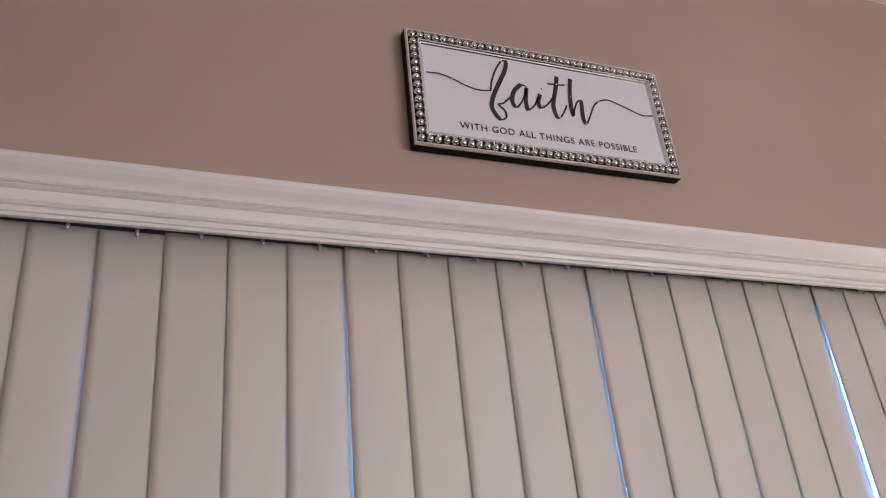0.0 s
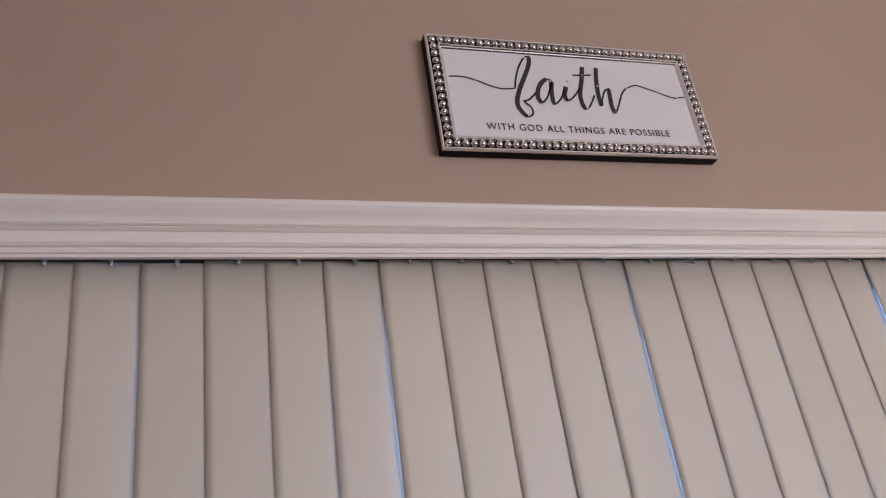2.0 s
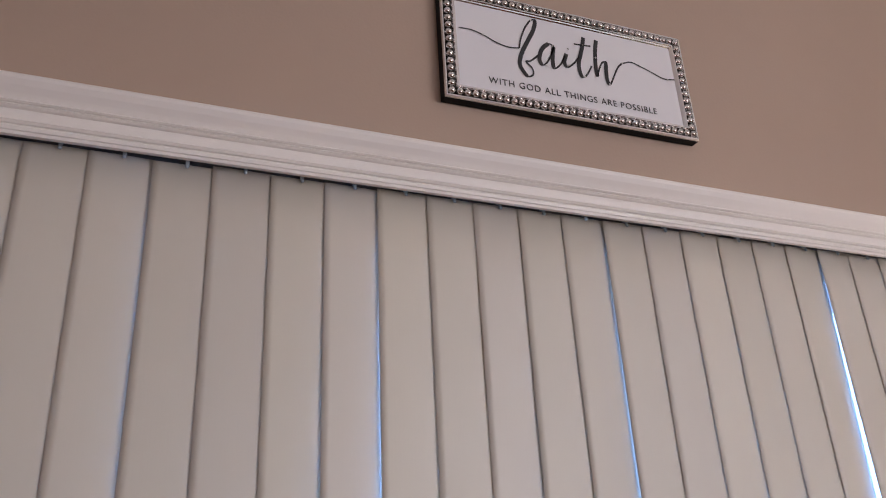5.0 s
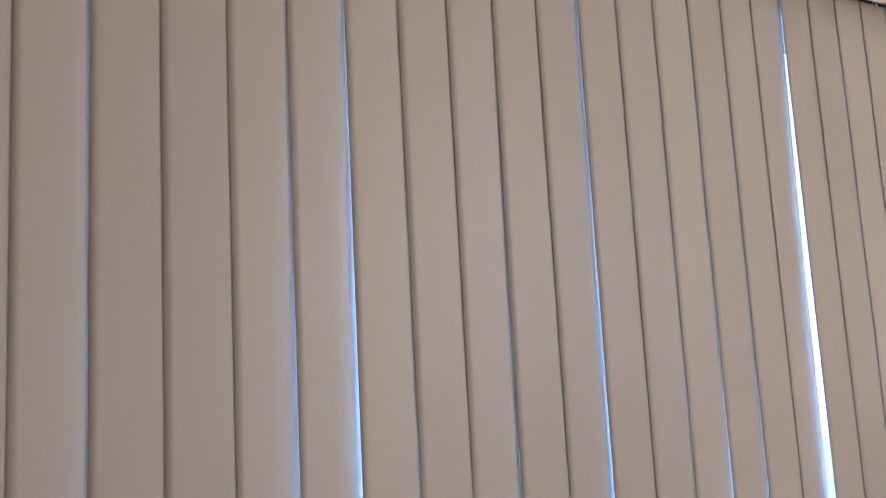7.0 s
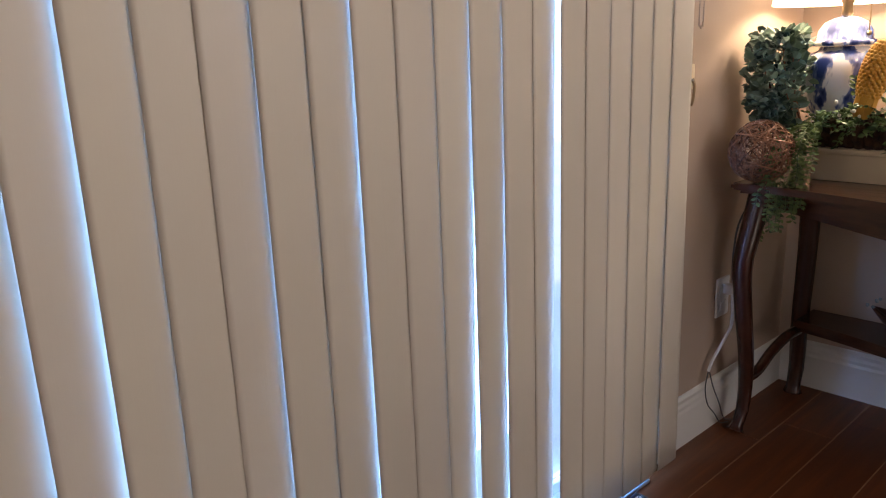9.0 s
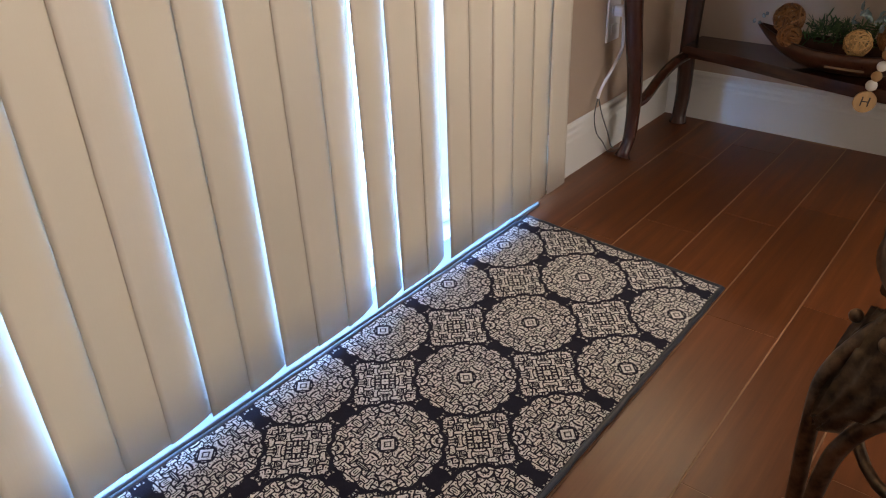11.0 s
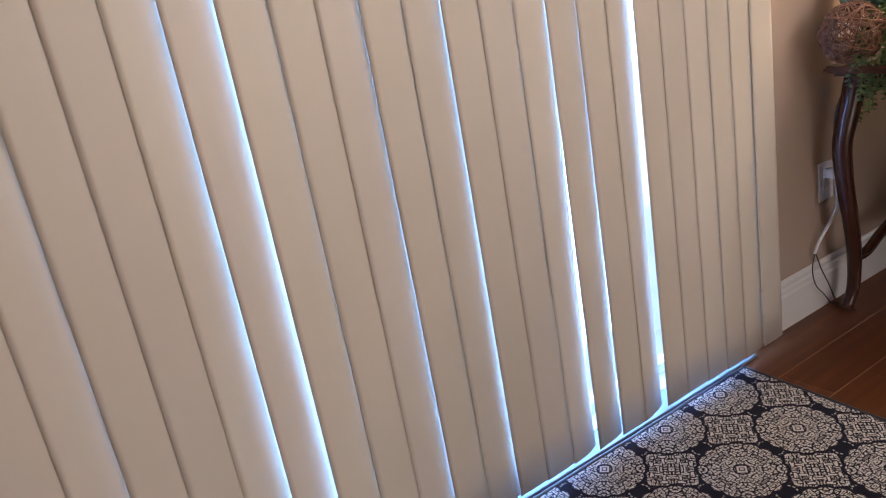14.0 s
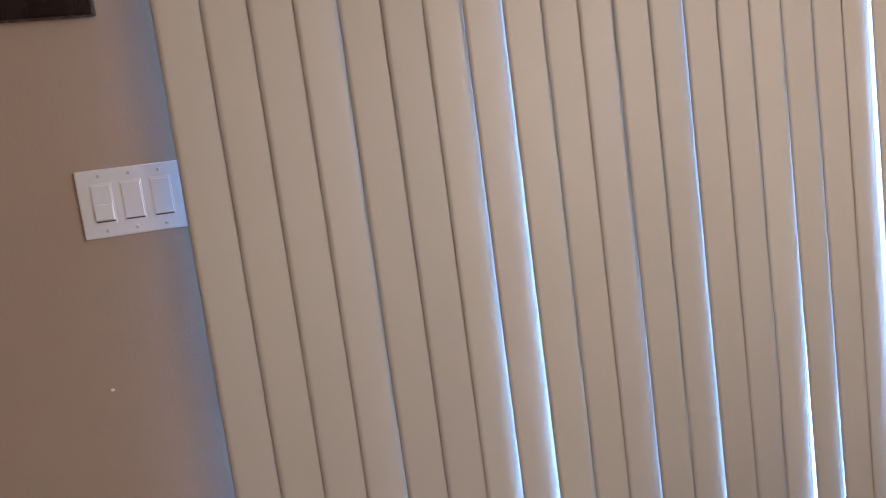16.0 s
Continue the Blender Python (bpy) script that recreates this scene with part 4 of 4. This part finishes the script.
tagged(part("fronds", bm, M_FERN, vine), kind="stuff")


def woven_ball(name, c, r, loops, thick, mat, label, seed, group=""):
    t = thing(name, (c[0], c[1], c[2] - r), label, "decorative ball", group)
    rr = random.Random(seed)
    b = bmesh.new()
    for i in range(loops):
        ax = rand_dir(rr)
        u = ax.orthogonal().normalized()
        v = ax.cross(u)
        off = rr.uniform(-0.55, 0.55)
        k = math.sqrt(1 - off * off)
        w1, w2 = rr.uniform(0.96, 1.0), rr.uniform(0, 6.28)
        pts = [Vector(c) + (ax * off + (u * math.cos(a) + v * math.sin(a)) * k * (w1 + 0.03 * math.sin(3 * a + w2))) * (r - thick) for a in [2 * math.pi * j / 22 for j in range(23)]]
        tube(b, pts, thick * rr.uniform(0.7, 1.2), 5, cap=False)
    tagged(part("strand_weave", b, mat, t), kind="stuff")
    return t


woven_ball("twig_ball", (0.722, -0.062, TT + 0.079), 0.079, 72, 0.0016, M_TWIG, "dark brown twig ball on the tabletop end", 3)

# ornamental corn, blue bowl
corn = thing("dried_corn", (0.87, -0.25, 0.87), "yellow dried corn cob standing in the garland", "corn")
bm = bmesh.new()
mcorn = Matrix.Translation((0.862, -0.262, 0.995)) @ Matrix.Rotation(radians(12), 4, "X")
for j in range(17):
    h = j / 16
    r_ = 0.030 * math.sqrt(max(0.05, 1 - ((h - 0.42) / 0.64) ** 2))
    n_ = 14
    for i in range(n_):
        a = 2 * math.pi * (i + 0.5 * (j % 2)) / n_
        bmesh.ops.create_icosphere(bm, subdivisions=1, radius=0.0066, matrix=mcorn @ Matrix.Translation((r_ * math.cos(a), r_ * math.sin(a), -0.06 + 0.125 * h)))
tagged(part("kernel_cover", bm, M_CORN, corn, smooth=True), kind="stuff")
bm = bmesh.new()
tube(bm, [mcorn @ Vector((0, 0, z)) for z in (-0.115, -0.06, 0.0, 0.055)], 0.026, 10)
part("cob", bm, M_CORN, corn)

dish = thing("blue_bowl", (0.715, -0.465, TT), "dark blue patterned bowl on a white foot with a cream gourd", "bowl")
part("saucer", lathe([(0.0, 0), (0.070, 0), (0.076, 0.006), (0.066, 0.012), (0.0, 0.012)], 32, (0.715, -0.465, TT)), M_WHITECER, dish, "white ceramic foot", smooth=True)
part("bowl", lathe([(0.050, 0.0125), (0.066, 0.016), (0.088, 0.038), (0.102, 0.066), (0.108, 0.080), (0.104, 0.080), (0.086, 0.046), (0.05, 0.026)], 40, (0.715, -0.465, TT)), M_PORC2, dish, "dark blue and white porcelain", smooth=True)
gourd = thing("cream_gourd", (0.715, -0.465, TT + 0.03), "cream ribbed ceramic gourd sitting in the bowl", "gourd")
bm = bmesh.new()
bmesh.ops.create_uvsphere(bm, u_segments=48, v_segments=16, radius=0.070, matrix=Matrix.Translation((0.715, -0.465, TT + 0.095)))
for v in bm.verts:
    d = Vector((v.co.x - 0.715, v.co.y + 0.465))
    k = 1 + 0.06 * math.cos(9 * math.atan2(d.y, d.x))
    v.co.x, v.co.y = 0.715 + d.x * k, -0.465 + d.y * k
    v.co.z = TT + 0.095 + (v.co.z - TT - 0.095) * 0.82
part("body", bm, M_WHITECER, gourd, smooth=True)

# ---------------------------------------------------------------- on the shelf
ST = 0.2725
dough = thing("dough_bowl", (1.0, -0.5, ST), "long red-brown wooden dough bowl on the shelf", "bowl")
bm = bmesh.new()
NL, NA = 26, 10
rows_ = []
for shell in (0, 1):
    for i in range(NL + 1):
        s = -1 + 2 * i / NL
        w = 0.085 * (1 - abs(s) ** 2.2) + 0.004
        dpt = 0.062 * (1 - abs(s) ** 3) + 0.004
        rim = 0.078 + 0.034 * abs(s) ** 2.4
        k = 1.0 if shell == 0 else 0.86
        row = []
        for j in range(NA + 1):
            a = math.pi * j / NA
            row.append(bm.verts.new((1.0 + w * k * math.cos(a), -0.50 + 0.235 * s * (1 if shell == 0 else 0.95), ST + rim - (dpt * (1 if shell == 0 else 0.80)) * math.sin(a) + (0 if shell == 0 else 0.0))))
        rows_.append(row)
for shell in (0, 1):
    base = shell * (NL + 1)
    for i in range(NL):
        for j in range(NA):
            bm.faces.new((rows_[base + i][j], rows_[base + i][j + 1], rows_[base + i + 1][j + 1], rows_[base + i + 1][j]))
for i in range(NL):
    for j in (0, NA):
        bm.faces.new((rows_[i][j], rows_[i + 1][j], rows_[NL + 2 + i][j], rows_[NL + 1 + i][j]))
for v in bm.verts:
    v.co.z -= 0.0145
part("body", bm, M_BOWLWOOD, dough, smooth=True)
part("label_strip", boxed(0.9105, 0.9125, -0.56, -0.47, ST + 0.029, ST + 0.034), M_BRASS, dough, "thin brass strip")
for c, r_, mt, sd in (((0.99, -0.345, ST + 0.118), 0.040, M_RATTAN, 21), ((0.955, -0.362, ST + 0.084), 0.031, M_RATTAN, 22), ((0.950, -0.525, ST + 0.088), 0.034, M_RATTAN2, 23), ((0.985, -0.595, ST + 0.100), 0.037, M_RATTAN, 24)):
    woven_ball("rattan_ball", c, r_, 34, 0.0022, mt, "pale tan woven rattan ball in the dough bowl" if mt is M_RATTAN2 else "orange-brown woven rattan ball in the dough bowl", sd, "rattan balls in the bowl")
pine = thing("pine_sprig", (1.0, -0.45, ST + 0.05), "dark green pine sprig with silver tips in the bowl", "greenery")
bm = bmesh.new()
for i in range(420):
    y = rg.uniform(-0.56, -0.40)
    c = Vector((0.985 + rg.uniform(-0.035, 0.05), y, ST + 0.075 + rg.uniform(0, 0.045)))
    leaf(bm, c, rand_dir(rg) + Vector((-0.3, 0, 0.5)), rand_dir(rg), rg.uniform(0.02, 0.036), 0.0022)
tagged(part("needles", bm, M_PINE, pine), kind="stuff")
bm = bmesh.new()
for i in range(26):
    c = Vector((0.99 + rg.uniform(-0.03, 0.04), rg.uniform(-0.59, -0.49), ST + 0.115 + rg.uniform(0, 0.04)))
    leaf(bm, c, rand_dir(rg) + Vector((0, 0, 0.6)), rand_dir(rg), rg.uniform(0.022, 0.034), 0.008)
for i in range(6):
    ball(bm, (0.97 + rg.uniform(-0.01, 0.01), -0.275 + rg.uniform(-0.02, 0.02), ST + 0.115 + rg.uniform(-0.01, 0.015)), 0.0045, 8)
tagged(part("silver_tips", bm, M_ICE, pine, "silvery glitter leaves"), kind="stuff")
beads = thing("bead_garland", (0.888, -0.585, ST + 0.03), "wooden bead string with a round letter tag", "bead string")
bm = bmesh.new()
path_ = [(0.935, -0.600, ST + 0.088), (0.905, -0.602, ST + 0.082), (0.888, -0.600, ST + 0.058), (0.884, -0.594, ST + 0.034), (0.883, -0.588, ST + 0.011)]
tube(bm, spline(path_ + [(0.883, -0.584, ST - 0.010)], 4), 0.0009, 5)
part("string", bm, M_TWIG, beads)
for i, c in enumerate(path_):
    b = bmesh.new()
    ball(b, c, 0.0125 if i != 4 else 0.0135, 14)
    part("bead", b, M_WHITEBEAD if i % 2 == 0 else M_WOODBEAD, beads, "white bead" if i % 2 == 0 else "natural wood bead", smooth=True)
bm = bmesh.new()
mt_ = Matrix.Translation((0.882, -0.582, ST - 0.030)) @ Matrix.Rotation(radians(-62), 4, "Z") @ Matrix.Rotation(radians(90), 4, "X")
bmesh.ops.create_cone(bm, cap_ends=True, segments=32, radius1=0.0265, radius2=0.0265, depth=0.005, matrix=mt_)
tag = part("tag", bm, M_TAG, beads, "round wooden tag with a burnt letter")
text_part("letter", "H", 0.034, mt_ @ Matrix.Translation((0, 0, 0.0032)) @ pose(0, 0, 0, 0, 0, -8), M_INK, tag)

# ---------------------------------------------------------------- wall by the table
sconce = thing("wall_sconce", (0.863, YN, 1.5), "lit wall sconce with a flared white glass shade", "sconce")
bm = lathe([(0.002, 0), (0.030, 0), (0.030, 0.008), (0.02, 0.014), (0.002, 0.014)], 24)
bm.transform(Matrix.Translation((0.863, YN, 1.56)) @ Matrix.Rotation(radians(90), 4, "X"))
part("back_plate", bm, M_BRASS, sconce)
bm = bmesh.new()
tube(bm, spline([(0.863, YN - 0.012, 1.56), (0.863, YN - 0.05, 1.585), (0.863, YN - 0.092, 1.578), (0.863, YN - 0.095, 1.555)], 6), 0.007, 8)
part("arm", bm, M_BRASS, sconce, smooth=True)
bm = bmesh.new()
lathe([(0.018, 1.556), (0.023, 1.53), (0.031, 1.48), (0.043, 1.43), (0.049, 1.409)], 32, (0.863, YN - 0.095, 0), bm, closed=True)
lathe([(0.017, 1.556), (0.0215, 1.53), (0.0295, 1.48), (0.0415, 1.43), (0.0475, 1.409)], 32, (0.863, YN - 0.095, 0), bm, closed=True)
part("shade", bm, M_SCONCE, sconce, "glowing flared glass shade", smooth=True)

plate = thing("lemon_plate", (0.97, YN, 1.72), "blue and white plate painted with yellow lemons on the wall", "plate")
PM = Matrix.Translation((0.945, YN - 0.002, 1.725)) @ Matrix.Rotation(radians(90), 4, "X")
mst = Mat("blue_striped_glaze", (0.8, 0.8, 0.8), 0.15)
wv2 = mst.node("TexWave", Scale=26.0)
mst.link(mst.coord(), wv2.inputs["Vector"])
mst.color(mst.ramp(wv2.outputs["Fac"], [(0.45, (0.03, 0.05, 0.28)), (0.55, (0.8, 0.8, 0.82))]))
bm = lathe([(0.0, 0.004), (0.085, 0.004), (0.12, 0.016), (0.145, 0.026), (0.147, 0.029), (0.12, 0.021), (0.085, 0.009), (0.0, 0.008)], 48)
bm.transform(PM)
part("dish", bm, mst.m, plate, smooth=True)
for a, b_, ang in ((-0.03, -0.085, 20), (0.04, -0.06, -30), (-0.06, 0.0, 60)):
    bm = bmesh.new()
    bmesh.ops.create_uvsphere(bm, u_segments=16, v_segments=10, radius=0.036, matrix=PM @ Matrix.Translation((a, b_, 0.016)) @ Matrix.Rotation(radians(ang), 4, "Z") @ Matrix.Diagonal((1.35, 1, 0.28, 1)))
    part("lemon", bm, M_LEMON, plate, "raised yellow lemon", smooth=True)

outlet = thing("wall_outlet", (0.795, YN, 0.38), "white wall outlet with a plug and cords", "outlet")
part("plate", boxed(0.760, 0.830, YN - 0.007, YN - 0.0005, 0.323, 0.437, 0.003), M_PLASTIC, outlet)
for zc in (0.355, 0.405):
    part("socket", boxed(0.778, 0.812, YN - 0.0095, YN - 0.0065, zc - 0.014, zc + 0.014, 0.002), M_PLASTIC, outlet)
plug = thing("plug_and_cord", (0.795, YN - 0.03, 0.36), "white plug with its white cord hanging from the outlet", "cord")
part("plug", boxed(0.782, 0.808, YN - 0.036, YN - 0.010, 0.392, 0.420, 0.004), M_PLASTIC, plug)
bm = bmesh.new()
tube(bm, spline([(0.795, YN - 0.034, 0.392), (0.797, YN - 0.036, 0.31), (0.770, YN - 0.030, 0.265), (0.725, YN - 0.022, 0.215), (0.706, YN - 0.020, 0.185)], 8), 0.0045, 8)
part("cord", bm, M_PLASTIC, plug, smooth=True)
wire = thing("dark_wire", (0.72, YN - 0.02, 0.004), "thin dark wire looping down to the floor", "cord")
bm = bmesh.new()
tube(bm, spline([(0.706, YN - 0.020, 0.185), (0.690, YN - 0.022, 0.14), (0.700, YN - 0.026, 0.09), (0.735, YN - 0.030, 0.05), (0.765, YN - 0.034, 0.012), (0.80, YN - 0.04, 0.003)], 8), 0.0018, 6)
part("strand", bm, M_SLOT, wire)
bm = bmesh.new()
tube(bm, spline([(0.712, YN - 0.020, 0.185), (0.735, YN - 0.022, 0.13), (0.765, YN - 0.028, 0.07), (0.785, YN - 0.034, 0.02), (0.82, YN - 0.04, 0.003)], 8), 0.0018, 6)
part("strand", bm, M_SLOT, wire)
part("strand", tube(bmesh.new(), spline([(0.83, -0.02, 0.70), (0.80, 0.02, 0.6), (0.805, 0.035, 0.5), (0.80, 0.03, 0.43)], 8), 0.003, 6), M_SLOT, wire)

# ---------------------------------------------------------------- ornate chair
CX, CY, CR = -0.10, -1.035, 0.225
chair = thing("ornate_armchair", (CX, CY, 0), "ornate dark bronze armchair with a ribbed tan seat", "chair")
bm = lathe([(0.0, 0.545), (0.10, 0.543), (0.165, 0.530), (0.200, 0.500), (0.208, 0.465), (0.204, 0.435), (0.190, 0.405), (0.0, 0.405)], 48, (CX, CY, 0))
part("seat", bm, M_FABRIC, chair, "ribbed tan fabric seat", smooth=True)
bm = lathe([(0.190, 0.372), (0.226, 0.366), (0.232, 0.376), (0.228, 0.384), (0.231, 0.420), (0.226, 0.432), (0.212, 0.430), (0.208, 0.404), (0.190, 0.402)], 56, (CX, CY, 0))
part("seat_rail", bm, M_BRONZE, chair, "dark bronze band round the seat", smooth=True)
bm = bmesh.new()
tube(bm, [Vector((CX + 0.230 * math.cos(a), CY + 0.230 * math.sin(a), 0.433)) for a in [2 * math.pi * i / 56 for i in range(57)]], 0.004, 6, cap=False)
part("rail_edge", bm, Mat("worn_brass", (0.16, 0.11, 0.07), 0.4, 0.8).m, chair, "worn brass edge")


def polar(r, deg, z):
    a = radians(deg)
    return (CX - r * math.cos(a), CY + r * math.sin(a), z)


for deg in (50, -40, 140, -130):
    # outer bar, inner arch, leaf bracket and scroll foot of one leg
    near = deg == 50
    bm = bmesh.new()
    tube(bm, spline([polar(0.222, deg, 0.372), polar(0.255, deg + 3, 0.325), polar(0.282, deg + 5, 0.262), polar(0.288, deg + 4, 0.19), polar(0.284, deg + 4, 0.10), polar(0.280, deg + 4, 0.012)], 8), lambda t: 0.0115, 10)
    leg = part("leg", bm, M_BRONZE, chair, smooth=True)
    bm = bmesh.new()
    tube(bm, spline([polar(0.272, deg - 1, 0.010), polar(0.275, deg - 2, 0.10), polar(0.268, deg - 4, 0.18), polar(0.25, deg - 10, 0.245), polar(0.235, deg - 22, 0.278), polar(0.215, deg - 38, 0.285)], 8), 0.0115, 10)
    part("arch", bm, M_BRONZE, leg, smooth=True)
    bm = bmesh.new()
    NLf = 12
    grid = []
    for i in range(NLf + 1):
        s = i / NLf
        row = []
        for j in range(-8, 9):
            q = j / 8
            wdt = 0.068 * math.sin(math.pi * min(1, 0.16 + s * 0.80)) + 0.006 * math.cos(s * 40) * abs(q)
            r_ = 0.225 + 0.062 * s + 0.012 * (1 - q * q) + 0.004 * math.cos(q * 16)
            z = 0.372 - 0.155 * s ** 1.35 - 0.018 * q * q + 0.006 * math.sin(s * 26 + abs(q) * 5)
            ang = deg + math.degrees(wdt * q / 0.27)
            row.append(bm.verts.new(polar(r_, ang, z)))
        grid.append(row)
    for a, b in zip(grid, grid[1:]):
        for j in range(16):
            bm.faces.new((a[j], a[j + 1], b[j + 1], b[j]))
    for f in bmesh.ops.solidify(bm, geom=bm.faces[:], thickness=0.006)["geom"]:
        pass
    ball(bm, polar(0.262, deg - 8, 0.352), 0.011, 10)
    ball(bm, polar(0.262, deg + 7, 0.345), 0.009, 10)
    part("acanthus_leaf", bm, M_BRONZE, leg, "cast acanthus leaf", smooth=True)
    bm = bmesh.new()
    tube(bm, [Vector(polar(0.283 + 0.020 * math.cos(t * 0.5) * (1 - t / 26), deg + 4, 0.026 + 0.020 * math.sin(t * 0.5) * (1 - t / 26))) for t in range(22)], 0.0075, 8)
    part("scroll_foot", bm, M_BRONZE, leg, smooth=True)
# centre ring of the stretcher with a ball and scroll
bm = bmesh.new()
tube(bm, [Vector((CX + 0.205 * math.cos(a), CY + 0.205 * math.sin(a), 0.135 + 0.02 * math.cos(4 * a))) for a in [2 * math.pi * i / 48 for i in range(49)]], 0.008, 8, cap=False)
part("stretcher_ring", bm, M_BRONZE, chair, smooth=True)
for deg in (50, -40, 140, -130):
    bm = bmesh.new()
    ball(bm, polar(0.205, deg - 36, 0.155), 0.018, 12)
    part("ball_ornament", bm, M_BRONZE, chair, smooth=True)
# arm posts, arms and the back
for deg in (47, -47):
    bm = bmesh.new()
    sg = 1 if deg > 0 else -1
    pts = spline([(-0.240, CY + sg * 0.167, 0.430), (-0.190, CY + sg * 0.182, 0.52), (-0.140, CY + sg * 0.222, 0.62), (-0.105, CY + sg * 0.248, 0.72), (-0.100, CY + sg * 0.262, 0.80), (-0.100, CY + sg * 0.268, 0.845)], 8)
    tube(bm, pts, lambda t: 0.017 + 0.004 * math.sin(math.pi * t) ** 2, 12)
    post = part("arm_post", bm, M_MAHOG, chair, "fluted dark wood arm post", smooth=True)
    for q in range(8):
        a = q * math.pi / 4
        off = Vector((0.019 * math.cos(a), 0.019 * math.sin(a), 0))
        part("reed", tube(bmesh.new(), [p + off for p in pts], 0.0034, 5), M_MAHOG, post, smooth=True)
    bm = bmesh.new()
    ball(bm, (-0.100, CY + sg * 0.340, 0.847), 0.031, 20, 0.9)
    part("arm_knob", bm, M_MAHOG, post, "polished round arm end", smooth=True)
    bm = bmesh.new()
    tube(bm, spline([(-0.100, CY + sg * 0.338, 0.850), (-0.085, CY + sg * 0.275, 0.866), (CX + 0.10, CY + sg * 0.245, 0.885), (CX + 0.20, CY + sg * 0.19, 0.91), (CX + 0.245, CY + sg * 0.12, 0.95)], 8), lambda t: 0.024 - 0.004 * t, 12, 0.75)
    part("arm", bm, M_MAHOG, chair, smooth=True)
bm = bmesh.new()
tube(bm, spline([(CX + 0.235, CY - 0.115, 0.43), (CX + 0.245, CY - 0.12, 0.8), (CX + 0.26, CY - 0.09, 1.02), (CX + 0.262, CY, 1.06), (CX + 0.26, CY + 0.09, 1.02), (CX + 0.245, CY + 0.12, 0.8), (CX + 0.235, CY + 0.115, 0.43)], 8), 0.018, 10)
part("back_frame", bm, M_MAHOG, chair, smooth=True)
bm = boxed(CX + 0.238, CX + 0.258, CY - 0.098, CY + 0.098, 0.60, 0.99, 0.008)
part("back_pad", bm, M_FABRIC, chair, "ribbed tan back pad")

# ---------------------------------------------------------------- floor planks
PWD, PLN, GAP = 0.141, 0.582, 0.0022
yrow = -0.094 + PWD
shift = 0.159 - 5 * 0.14
while yrow > YS:
    ya, yb = yrow - PWD + GAP / 2, yrow - GAP / 2
    yb = min(yb, YN + 0.11)
    shift += 0.14
    x = shift - PLN * math.ceil((shift - XW) / PLN)
    while x < XE:
        xa, xb = max(x + 0.0003, XW), min(x + PLN - 0.0003, XE)
        if xb - xa > 0.03 and yb - ya > 0.01:
            bm = bmesh.new()
            box(bm, xa, xb, ya, yb, -0.010, 0.0)
            top = [e for e in bm.edges if all(abs(v.co.z) < 1e-6 for v in e.verts)]
            bmesh.ops.bevel(bm, geom=top, offset=0.0009, segments=1, affect="EDGES")
            me = bpy.data.meshes.new("plank")
            bm.to_mesh(me)
            bm.free()
            me.materials.append(M_FLOOR)
            pl = new("plank", me)
            pl.parent = floor
        x += PLN
    yrow -= PWD
